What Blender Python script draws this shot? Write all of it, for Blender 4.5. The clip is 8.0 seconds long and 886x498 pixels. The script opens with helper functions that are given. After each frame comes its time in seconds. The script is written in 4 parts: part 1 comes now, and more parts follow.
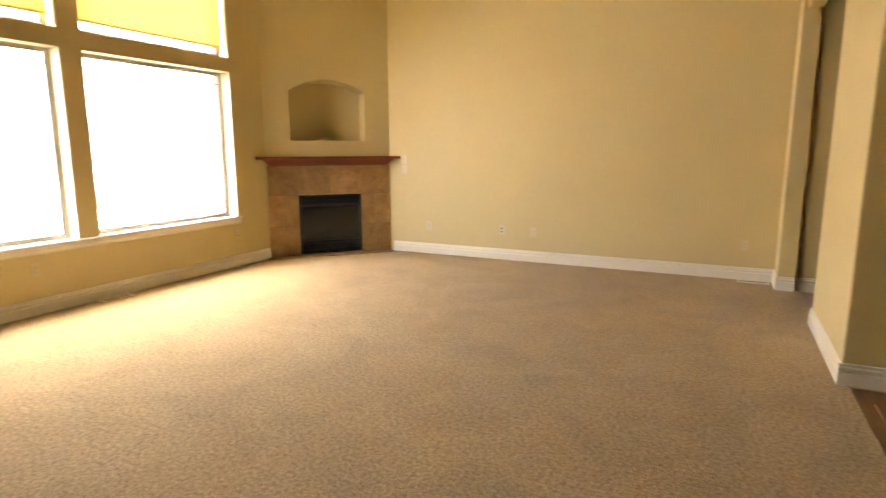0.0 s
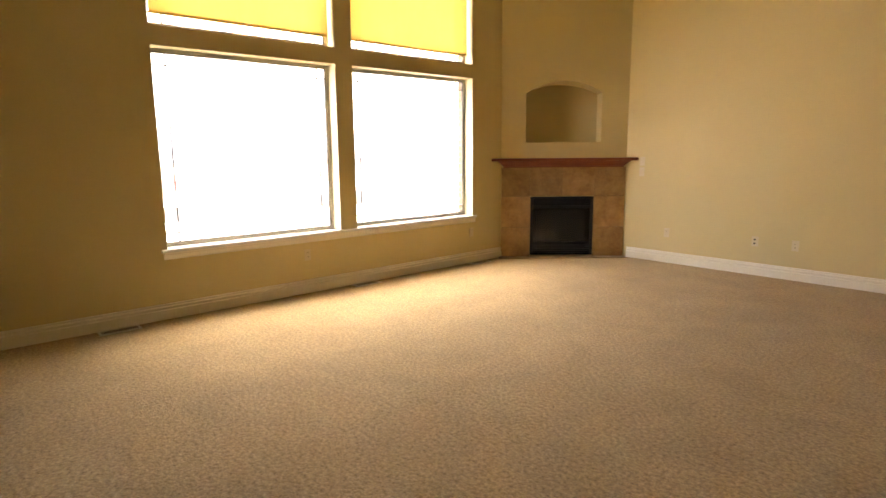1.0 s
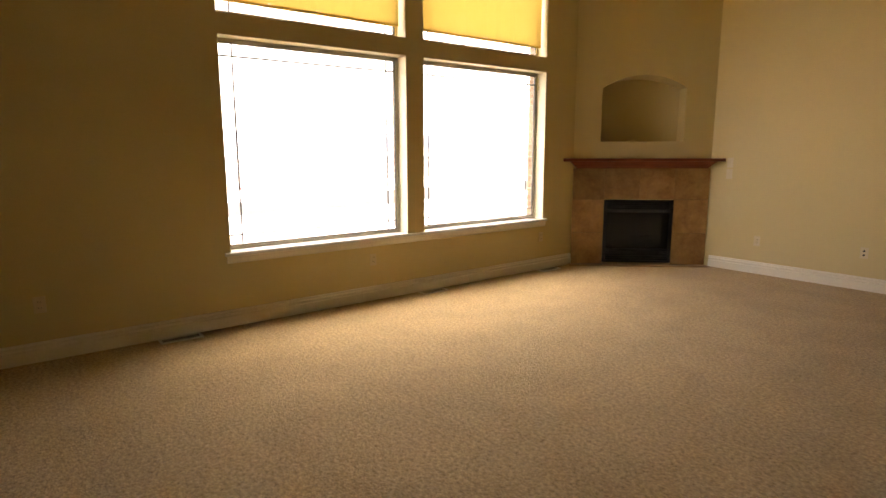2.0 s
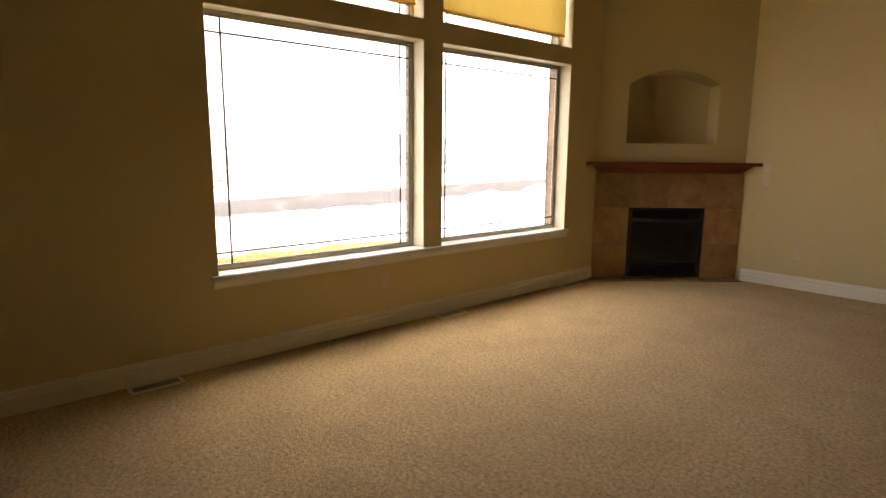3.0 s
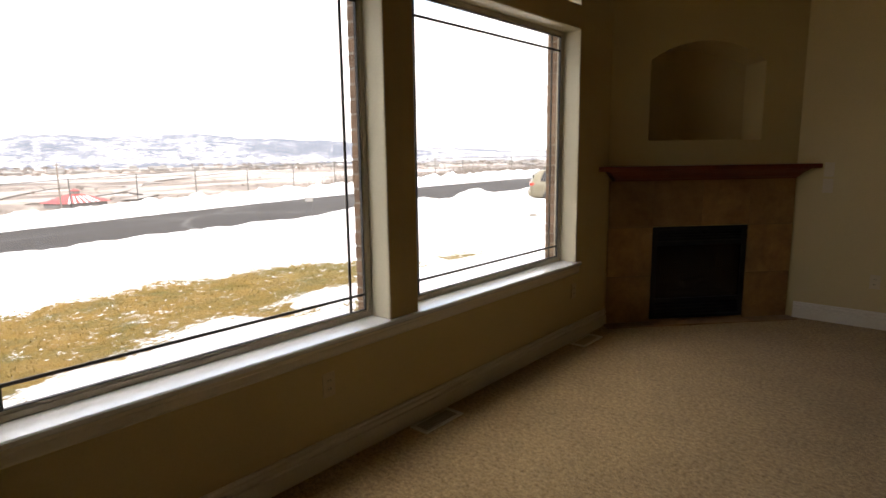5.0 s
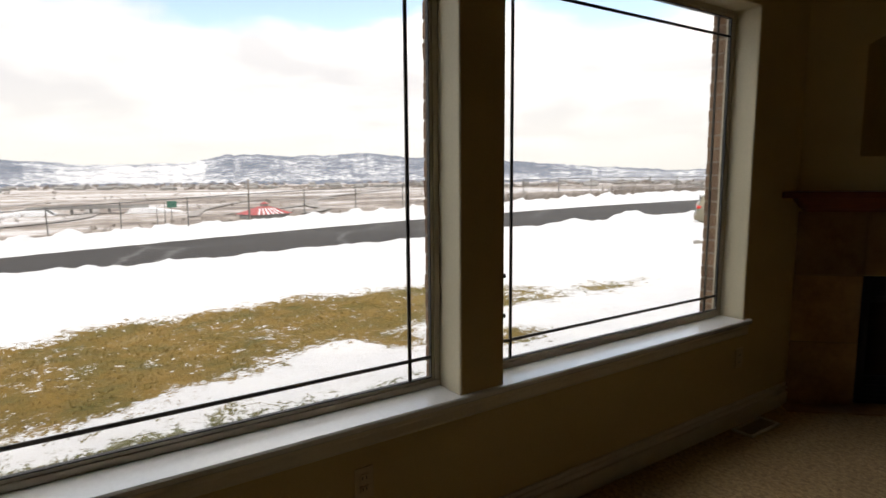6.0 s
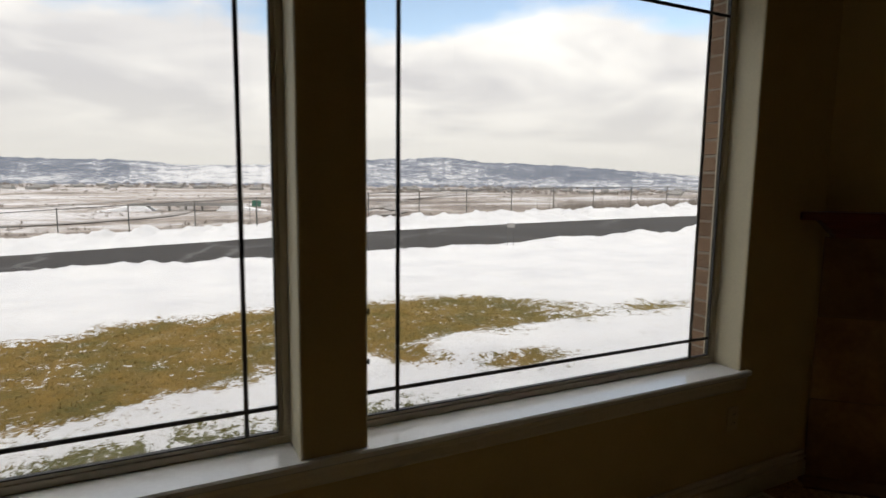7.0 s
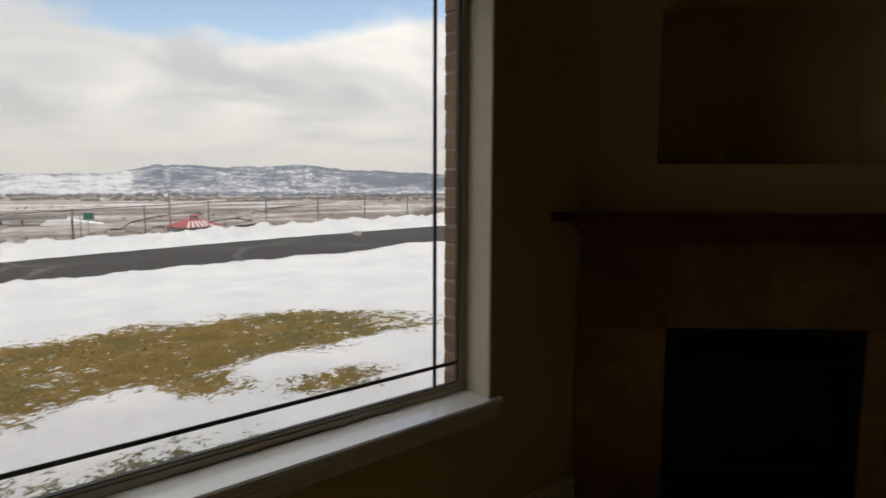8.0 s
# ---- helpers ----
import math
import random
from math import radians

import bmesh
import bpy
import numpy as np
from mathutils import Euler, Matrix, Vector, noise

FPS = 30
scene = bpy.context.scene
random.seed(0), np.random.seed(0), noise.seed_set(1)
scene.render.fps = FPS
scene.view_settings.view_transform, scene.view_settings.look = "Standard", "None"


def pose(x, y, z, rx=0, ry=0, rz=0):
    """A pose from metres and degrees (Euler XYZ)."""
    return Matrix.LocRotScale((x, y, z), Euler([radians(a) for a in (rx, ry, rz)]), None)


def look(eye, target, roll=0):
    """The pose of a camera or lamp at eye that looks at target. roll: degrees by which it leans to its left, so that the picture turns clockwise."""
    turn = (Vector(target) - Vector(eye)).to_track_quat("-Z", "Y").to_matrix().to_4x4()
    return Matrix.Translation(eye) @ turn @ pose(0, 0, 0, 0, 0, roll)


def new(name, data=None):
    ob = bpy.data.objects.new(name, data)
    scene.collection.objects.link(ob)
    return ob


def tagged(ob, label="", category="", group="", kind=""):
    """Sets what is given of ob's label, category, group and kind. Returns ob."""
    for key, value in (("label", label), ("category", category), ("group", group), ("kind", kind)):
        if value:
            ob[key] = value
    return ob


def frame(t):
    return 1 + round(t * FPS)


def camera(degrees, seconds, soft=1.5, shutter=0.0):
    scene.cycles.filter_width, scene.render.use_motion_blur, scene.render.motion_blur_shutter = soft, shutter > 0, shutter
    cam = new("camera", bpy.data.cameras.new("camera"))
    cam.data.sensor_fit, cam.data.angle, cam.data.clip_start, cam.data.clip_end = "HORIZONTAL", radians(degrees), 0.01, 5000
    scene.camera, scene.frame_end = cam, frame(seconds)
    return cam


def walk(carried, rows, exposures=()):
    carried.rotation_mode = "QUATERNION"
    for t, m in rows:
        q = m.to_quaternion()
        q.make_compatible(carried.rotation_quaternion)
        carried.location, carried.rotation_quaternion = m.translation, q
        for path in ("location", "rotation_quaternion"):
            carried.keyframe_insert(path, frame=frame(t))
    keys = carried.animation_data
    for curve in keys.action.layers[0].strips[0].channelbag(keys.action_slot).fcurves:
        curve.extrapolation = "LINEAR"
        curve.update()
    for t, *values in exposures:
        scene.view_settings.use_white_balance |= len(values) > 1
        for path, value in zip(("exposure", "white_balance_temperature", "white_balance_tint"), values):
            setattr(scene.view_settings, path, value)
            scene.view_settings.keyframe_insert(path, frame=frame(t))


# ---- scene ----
cam = camera(74.6, 8.0, 1.5, 0.2)
PATH = [
    (0, (-0.213, 0.4, 1.455), (-1.065, 2.176, 1.111), -0.1),
    (0.5, (-0.189, 0.441, 1.447), (-1.469, 1.939, 1.106), -0.8),
    (1, (-0.247, 0.451, 1.456), (-1.717, 1.766, 1.121), -0.5),
    (1.5, (-0.454, 0.437, 1.453), (-2.0, 1.66, 1.118), -0.2),
    (2, (-0.823, 0.464, 1.454), (-2.373, 1.683, 1.116), -0.1),
    (3.3, (-2.073, 0.704, 1.461), (-3.476, 2.087, 1.122), 0.4),
    (3.5, (-2.251, 0.798, 1.459), (-3.597, 2.239, 1.118), 0.2),
    (4, (-2.702, 1.11, 1.454), (-3.938, 2.647, 1.119), 0.1),
    (4.2, (-2.868, 1.221, 1.452), (-4.085, 2.774, 1.121), -0.1),
    (5.3, (-3.674, 1.96, 1.475), (-5.046, 3.381, 1.164), -0.8),
    (5.5, (-3.76, 2.1, 1.48), (-5.213, 3.443, 1.187), -0.4),
    (6, (-3.877, 2.531, 1.46), (-5.521, 3.642, 1.203), -0.4),
    (6.5, (-3.903, 2.902, 1.467), (-5.682, 3.782, 1.215), 0.0),
    (7, (-3.922, 3.402, 1.474), (-5.697, 4.294, 1.233), 0.7),
    (7.5, (-3.882, 3.816, 1.484), (-5.594, 4.825, 1.255), 0.5),
    (8, (-4.036, 4.211, 1.444), (-5.558, 5.489, 1.232), 0.2),
]
EXPOSURES = [(0.0, 4.97, 7100, 14), (0.5, 4.72, 7250, 15), (1.0, 4.39, 7450, 16), (1.5, 4.05, 7600, 16), (2.0, 3.71, 7700, 17), (3.5, 2.67, 7250, 15),
             (4.0, 2.22, 7050, 14), (5.5, 1.17, 6750, 11), (6.0, 0.66, 6700, 9), (6.5, 0.39, 6650, 8), (7.0, 0.26, 6650, 8), (8.0, 0.04, 6650, 8)]
walk(cam, [(t, look(eye, target, roll)) for t, eye, target, roll in PATH], EXPOSURES)

# ---- world and sun ----
SUN_ELEV, SUN_AZ = 38.0, 150.0          # degrees; azimuth clockwise from +y


def make_world():
    w = bpy.data.worlds.new("sky")
    w.use_nodes = True
    nt = w.node_tree
    nt.nodes.clear()
    N, L = nt.nodes.new, nt.links.new
    out = N("ShaderNodeOutputWorld")
    bg = N("ShaderNodeBackground")
    bg.inputs["Strength"].default_value = 0.1
    L(bg.outputs[0], out.inputs[0])
    sky = N("ShaderNodeTexSky")
    sky.sky_type, sky.sun_disc = "NISHITA", False
    sky.sun_elevation, sky.sun_rotation = radians(SUN_ELEV), radians(SUN_AZ)
    sky.air_density, sky.dust_density = 1.0, 0.6
    co = N("ShaderNodeTexCoord")
    sep = N("ShaderNodeSeparateXYZ")
    L(co.outputs["Generated"], sep.inputs[0])

    def m(op, a, b, clamp=False):
        n = N("ShaderNodeMath")
        n.operation, n.use_clamp = op, clamp
        for k, v in ((0, a), (1, b)):
            if isinstance(v, (int, float)):
                n.inputs[k].default_value = v
            else:
                L(v, n.inputs[k])
        return n.outputs[0]
    z = m("MAXIMUM", sep.outputs[2], 0.0)
    d = m("ADD", z, 0.16)
    comb = N("ShaderNodeCombineXYZ")
    L(m("DIVIDE", sep.outputs[0], d), comb.inputs[0])
    L(m("DIVIDE", sep.outputs[1], d), comb.inputs[1])
    n1 = N("ShaderNodeTexNoise")
    n1.inputs["Scale"].default_value, n1.inputs["Detail"].default_value = 1.15, 9.0
    n1.inputs["Roughness"].default_value = 0.55
    L(comb.outputs[0], n1.inputs["Vector"])
    n2 = N("ShaderNodeTexNoise")
    n2.inputs["Scale"].default_value, n2.inputs["Detail"].default_value = 1.05, 9.0
    n2.inputs["Distortion"].default_value = 0.6
    off = N("ShaderNodeVectorMath")
    off.operation = "ADD"
    off.inputs[1].default_value = (5.3, 1.7, 2.0)
    L(comb.outputs[0], off.inputs[0])
    L(off.outputs[0], n2.inputs["Vector"])
    # cover: full at the horizon, opening to blue higher up
    r = N("ShaderNodeValToRGB")
    r.color_ramp.elements[0].position, r.color_ramp.elements[0].color = 0.15, (0.62, 0.62, 0.62, 1)
    r.color_ramp.elements[1].position, r.color_ramp.elements[1].color = 0.27, (0.06, 0.06, 0.06, 1)
    for p, v in ((0.40, 0.14), (0.58, 0.50)):
        r.color_ramp.elements.new(p).color = (v, v, v, 1)
    L(z, r.inputs[0])
    cover = m("MULTIPLY", m("SUBTRACT", m("ADD", n1.outputs[0], r.outputs[0]), 0.62), 6.0, True)
    cloud = N("ShaderNodeValToRGB")
    cloud.color_ramp.elements[0].position, cloud.color_ramp.elements[0].color = 0.38, (6.7, 6.65, 6.9, 1)
    cloud.color_ramp.elements[1].position, cloud.color_ramp.elements[1].color = 0.60, (9.6, 9.45, 9.3, 1)
    L(n2.outputs[0], cloud.inputs[0])
    mix = N("ShaderNodeMix")
    mix.data_type = "RGBA"
    L(cover, mix.inputs[0])
    blue = N("ShaderNodeVectorMath")
    blue.operation = "MULTIPLY"
    blue.inputs[1].default_value = (2.1, 1.9, 1.75)
    L(sky.outputs[0], blue.inputs[0])
    L(blue.outputs[0], mix.inputs[6])
    gain = N("ShaderNodeVectorMath")
    gain.operation = "SCALE"
    # the clouds run into an even pale haze towards the horizon
    haze = N("ShaderNodeMix")
    haze.data_type = "RGBA"
    L(m("MULTIPLY", m("SUBTRACT", z, 0.015), 8.0, True), haze.inputs[0])
    haze.inputs[6].default_value = (9.0, 8.85, 8.6, 1)
    L(cloud.outputs[0], haze.inputs[7])
    L(haze.outputs[2], gain.inputs[0])
    L(m("ADD", m("MULTIPLY", z, 1.3), 0.80), gain.inputs["Scale"])
    L(gain.outputs[0], mix.inputs[7])
    L(mix.outputs[2], bg.inputs[0])
    scene.world = w


make_world()
sun = new("sun", bpy.data.lights.new("sun", "SUN"))
sun.data.energy, sun.data.angle, sun.data.color = 0.5, radians(12), (1.0, 0.95, 0.88)
_a, _e = radians(SUN_AZ), radians(SUN_ELEV)
sun.matrix_world = look((math.sin(_a) * 30, math.cos(_a) * 30, 30 * math.tan(_e)), (0, 0, 0))


# ---- materials ----
def node_material(name):
    m = bpy.data.materials.new(name)
    m.use_nodes = True
    nt = m.node_tree
    return m, nt, nt.nodes.new, nt.links.new, nt.nodes["Principled BSDF"]


def ramp(N, L, src, stops):
    r = N("ShaderNodeValToRGB")
    el = r.color_ramp.elements
    while len(el) < len(stops):
        el.new(0.5)
    for e, (p, c) in zip(el, stops):
        e.position, e.color = p, (*c, 1)
    L(src, r.inputs[0])
    return r.outputs[0]


def tex_noise(N, L, vec, scale, detail=4.0, rough=0.55, distort=0.0):
    n = N("ShaderNodeTexNoise")
    n.inputs["Scale"].default_value, n.inputs["Detail"].default_value = scale, detail
    n.inputs["Roughness"].default_value, n.inputs["Distortion"].default_value = rough, distort
    L(vec, n.inputs["Vector"])
    return n.outputs[0]


def bump(N, L, height, strength, distance, b, after=None):
    n = N("ShaderNodeBump")
    n.inputs["Strength"].default_value, n.inputs["Distance"].default_value = strength, distance
    L(height, n.inputs["Height"])
    if after:
        L(after, n.inputs["Normal"])
    L(n.outputs[0], b.inputs["Normal"])
    return n.outputs[0]


def mix_rgb(N, L, fac, a, b, blend="MIX"):
    n = N("ShaderNodeMix")
    n.data_type, n.blend_type = "RGBA", blend
    for k, v in ((0, fac), (6, a), (7, b)):
        if isinstance(v, (int, float)):
            n.inputs[k].default_value = v
        elif isinstance(v, tuple):
            n.inputs[k].default_value = (*v, 1)
        else:
            L(v, n.inputs[k])
    return n.outputs[2]


def mottled(name, dark, light, rough=0.6, big=1.2, fine=40.0, relief=0.2, dist=0.004, metal=0.0, per_piece=0.0, spec=0.5):
    """A surface with colour that drifts at two scales and a fine relief."""
    m, nt, N, L, b = node_material(name)
    co = N("ShaderNodeTexCoord").outputs["Object"]
    if per_piece:
        info = N("ShaderNodeObjectInfo")
        add = N("ShaderNodeVectorMath")
        add.operation = "ADD"
        sc = N("ShaderNodeVectorMath")
        sc.operation = "SCALE"
        sc.inputs[0].default_value = (37, 53, 71)
        L(info.outputs["Random"], sc.inputs["Scale"])
        L(co, add.inputs[0])
        L(sc.outputs[0], add.inputs[1])
        co = add.outputs[0]
    n1 = tex_noise(N, L, co, big, 5.0, 0.6, 0.3)
    n2 = tex_noise(N, L, co, fine, 5.0, 0.65)
    col = mix_rgb(N, L, ramp(N, L, n1, [(0.3, (0, 0, 0)), (0.7, (1, 1, 1))]), dark, light)
    col = mix_rgb(N, L, 0.25, col, ramp(N, L, n2, [(0.3, tuple(c * 0.75 for c in dark)), (0.7, light)]))
    if per_piece:
        hsv = N("ShaderNodeHueSaturation")
        mr = N("ShaderNodeMapRange")
        mr.inputs[3].default_value, mr.inputs[4].default_value = 1 - per_piece, 1 + per_piece
        L(info.outputs["Random"], mr.inputs[0])
        L(mr.outputs[0], hsv.inputs["Value"])
        L(col, hsv.inputs["Color"])
        col = hsv.outputs[0]
    L(col, b.inputs["Base Color"])
    b.inputs["Roughness"].default_value, b.inputs["Metallic"].default_value = rough, metal
    b.inputs["Specular IOR Level"].default_value = spec
    bump(N, L, n2, relief, dist, b)
    return m


PAINT = mottled("tan_wall_paint", (0.60, 0.478, 0.235), (0.65, 0.522, 0.262), 0.55, 0.7, 130.0, 0.35, 0.002, spec=0.3)
CEIL = mottled("ceiling_paint", (0.80, 0.76, 0.67), (0.84, 0.80, 0.72), 0.7, 0.5, 90.0, 0.4, 0.003)
REVEAL = mottled("cream_reveal_paint", (0.72, 0.64, 0.45), (0.77, 0.69, 0.50), 0.5, 0.9, 110.0, 0.2, 0.0015, spec=0.3)
WHITE = mottled("white_trim_paint", (0.77, 0.71, 0.58), (0.82, 0.76, 0.64), 0.28, 1.5, 60.0, 0.05, 0.001)
PLASTIC = mottled("ivory_plastic", (0.61, 0.50, 0.31), (0.66, 0.55, 0.35), 0.35, 3.0, 80.0, 0.03, 0.0005)
SLOT = mottled("slot_black", (0.015, 0.014, 0.012), (0.03, 0.028, 0.025), 0.6)
STOOL = mottled("gloss_white_enamel", (0.80, 0.80, 0.79), (0.86, 0.86, 0.85), 0.16, 1.5, 60.0, 0.03, 0.001, spec=0.9)
VINYL = mottled("almond_vinyl", (0.50, 0.44, 0.31), (0.57, 0.51, 0.38), 0.4, 2.0, 50.0, 0.03, 0.001)
GRILLE = mottled("dark_grille_bar", (0.045, 0.040, 0.036), (0.07, 0.064, 0.056), 0.4)
DUSK = mottled("brown_louver_enamel", (0.42, 0.34, 0.23), (0.52, 0.43, 0.30), 0.5, 4.0, 60.0, 0.05, 0.001)
REGISTER = mottled("beige_enamel", (0.70, 0.64, 0.52), (0.78, 0.72, 0.60), 0.4, 4.0, 60.0, 0.05, 0.001)
IRON = mottled("black_firebox_metal", (0.012, 0.012, 0.012), (0.024, 0.023, 0.022), 0.65, 2.0, 120.0, 0.15, 0.001, 0.0, spec=0.3)
LOG = mottled("ceramic_log", (0.06, 0.05, 0.04), (0.20, 0.17, 0.14), 0.9, 9.0, 60.0, 0.8, 0.01)
TILE = mottled("slate_tile", (0.22, 0.105, 0.040), (0.46, 0.285, 0.115), 0.45, 5.0, 26.0, 0.25, 0.003, per_piece=0.3)
GROUT = mottled("tile_grout", (0.25, 0.16, 0.075), (0.34, 0.22, 0.105), 0.9)
BRICK = mottled("brown_brick", (0.155, 0.092, 0.056), (0.26, 0.16, 0.098), 0.9, 6.0, 55.0, 0.7, 0.006, per_piece=0.22)
MORTAR = mottled("mortar", (0.25, 0.21, 0.165), (0.33, 0.285, 0.23), 0.95, 3.0, 90.0, 0.6, 0.004)
GALV = mottled("galvanised_steel", (0.09, 0.088, 0.085), (0.15, 0.147, 0.14), 0.5, 3.0, 40.0, 0.1, 0.002, 0.6)
ROCK = mottled("grey_stone", (0.16, 0.15, 0.13), (0.28, 0.26, 0.23), 0.9, 4.0, 25.0, 0.7, 0.02)
CAR_PAINT = mottled("champagne_car_paint", (0.20, 0.18, 0.125), (0.23, 0.205, 0.145), 0.25, 1.0, 10.0, 0.0, 0.001, 0.3)
TYRE = mottled("tyre_rubber", (0.018, 0.018, 0.018), (0.03, 0.03, 0.03), 0.85)
RIM = mottled("alloy", (0.5, 0.5, 0.5), (0.6, 0.6, 0.6), 0.3, 2.0, 20.0, 0.0, 0.001, 0.7)
CAR_GLASS = mottled("tinted_glass", (0.012, 0.014, 0.015), (0.02, 0.022, 0.024), 0.08)
TAIL = mottled("red_lens", (0.5, 0.02, 0.015), (0.6, 0.03, 0.02), 0.2)
DARK_PLASTIC = mottled("dark_plastic", (0.03, 0.03, 0.03), (0.05, 0.05, 0.05), 0.6)
RED_ROOF = mottled("red_metal_roof", (0.30, 0.035, 0.035), (0.40, 0.06, 0.055), 0.5, 0.2, 4.0, 0.2, 0.05)
SNOW_PLAIN = mottled("settled_snow", (0.80, 0.81, 0.83), (0.88, 0.88, 0.89), 0.8, 0.6, 8.0, 0.3, 0.02)
CONCRETE = mottled("grey_concrete", (0.22, 0.21, 0.20), (0.32, 0.31, 0.29), 0.9, 0.2, 3.0, 0.3, 0.05)
TWIG = mottled("bare_twig", (0.17, 0.14, 0.115), (0.28, 0.24, 0.205), 0.9, 0.8, 5.0, 0.0, 0.01)
SLUSH = mottled("slushy_road", (0.24, 0.215, 0.195), (0.36, 0.33, 0.305), 0.8, 0.05, 0.6, 0.2, 0.05)
SIGN_GREEN = mottled("green_sign", (0.03, 0.12, 0.085), (0.04, 0.15, 0.10), 0.5)
WIRE = mottled("weathered_wire", (0.09, 0.088, 0.085), (0.14, 0.137, 0.13), 0.6, 2.0, 30.0, 0.0, 0.001, 0.3)


def make_wood():
    m, nt, N, L, b = node_material("cherry_wood")
    co = N("ShaderNodeTexCoord").outputs["Object"]
    mp = N("ShaderNodeMapping")
    mp.inputs["Scale"].default_value = (2.2, 30, 30)
    L(co, mp.inputs[0])
    n = tex_noise(N, L, mp.outputs[0], 1.6, 6.0, 0.6, 0.8)
    L(ramp(N, L, n, [(0.25, (0.115, 0.025, 0.010)), (0.55, (0.185, 0.043, 0.016)), (0.8, (0.25, 0.067, 0.025))]), b.inputs["Base Color"])
    b.inputs["Roughness"].default_value = 0.3
    bump(N, L, n, 0.08, 0.001, b)
    return m


def make_carpet():
    m, nt, N, L, b = node_material("beige_carpet_pile")
    co = N("ShaderNodeTexCoord").outputs["Object"]
    tuft = N("ShaderNodeTexVoronoi")
    tuft.inputs["Scale"].default_value = 95.0
    L(co, tuft.inputs["Vector"])
    n1 = tex_noise(N, L, co, 46.0, 5.0, 0.8)
    n2 = tex_noise(N, L, co, 2.2, 4.0, 0.6, 0.8)
    n3 = tex_noise(N, L, co, 150.0, 3.0, 0.6)
    base = ramp(N, L, n1, [(0.36, (0.275, 0.18, 0.084)), (0.5, (0.51, 0.362, 0.174)), (0.64, (0.69, 0.51, 0.275))])
    shade = ramp(N, L, n2, [(0.3, (0.86, 0.86, 0.86)), (0.7, (1.06, 1.05, 1.04))])
    col = mix_rgb(N, L, 1.0, base, shade, "MULTIPLY")
    fleck = ramp(N, L, n3, [(0.30, (0.62, 0.60, 0.58)), (0.55, (1, 1, 1))])
    L(mix_rgb(N, L, 0.85, col, fleck, "MULTIPLY"), b.inputs["Base Color"])
    b.inputs["Roughness"].default_value = 1.0
    b.inputs["Specular IOR Level"].default_value = 0.1
    b.inputs["Sheen Weight"].default_value = 0.15
    first = bump(N, L, n1, 0.7, 0.010, b)
    bump(N, L, tuft.outputs[0], 0.7, 0.006, b, first)
    return m


def make_hardwood():
    m, nt, N, L, b = node_material("oak_floor_board")
    co = N("ShaderNodeTexCoord").outputs["Object"]
    info = N("ShaderNodeObjectInfo")
    mp = N("ShaderNodeMapping")
    mp.inputs["Scale"].default_value = (26, 2.0, 8)
    L(co, mp.inputs[0])
    n = tex_noise(N, L, mp.outputs[0], 1.5, 6.0, 0.6, 0.6)
    col = ramp(N, L, n, [(0.25, (0.15, 0.075, 0.03)), (0.75, (0.30, 0.165, 0.07))])
    hsv = N("ShaderNodeHueSaturation")
    mr = N("ShaderNodeMapRange")
    mr.inputs[3].default_value, mr.inputs[4].default_value = 0.8, 1.2
    L(info.outputs["Random"], mr.inputs[0])
    L(mr.outputs[0], hsv.inputs["Value"])
    L(col, hsv.inputs["Color"])
    L(hsv.outputs[0], b.inputs["Base Color"])
    b.inputs["Roughness"].default_value = 0.35
    return m


def make_glass():
    m, nt, N, L, b = node_material("window_glass")
    nt.nodes.remove(b)
    tr, gl, mx = N("ShaderNodeBsdfTransparent"), N("ShaderNodeBsdfGlossy"), N("ShaderNodeMixShader")
    tr.inputs[0].default_value = (0.975, 0.97, 0.965, 1)
    gl.inputs["Roughness"].default_value = 0.01
    lw, pw, ml = N("ShaderNodeLayerWeight"), N("ShaderNodeMath"), N("ShaderNodeMath")
    lw.inputs["Blend"].default_value = 0.5
    pw.operation, pw.inputs[1].default_value = "POWER", 5.0
    ml.operation, ml.inputs[1].default_value, ml.inputs[2].default_value = "MULTIPLY_ADD", 0.8, 0.04
    L(lw.outputs["Facing"], pw.inputs[0])
    L(pw.outputs[0], ml.inputs[0])
    L(ml.outputs[0], mx.inputs[0])
    L(tr.outputs[0], mx.inputs[1])
    L(gl.outputs[0], mx.inputs[2])
    L(mx.outputs[0], nt.nodes["Material Output"].inputs[0])
    return m


def make_fire_glass():
    m, nt, N, L, b = node_material("smoked_fire_glass")
    nt.nodes.remove(b)
    tr, gl, mx = N("ShaderNodeBsdfTransparent"), N("ShaderNodeBsdfGlossy"), N("ShaderNodeMixShader")
    tr.inputs[0].default_value = (0.22, 0.21, 0.20, 1)
    gl.inputs["Roughness"].default_value = 0.12
    mx.inputs[0].default_value = 0.06
    L(tr.outputs[0], mx.inputs[1])
    L(gl.outputs[0], mx.inputs[2])
    L(mx.outputs[0], nt.nodes["Material Output"].inputs[0])
    return m


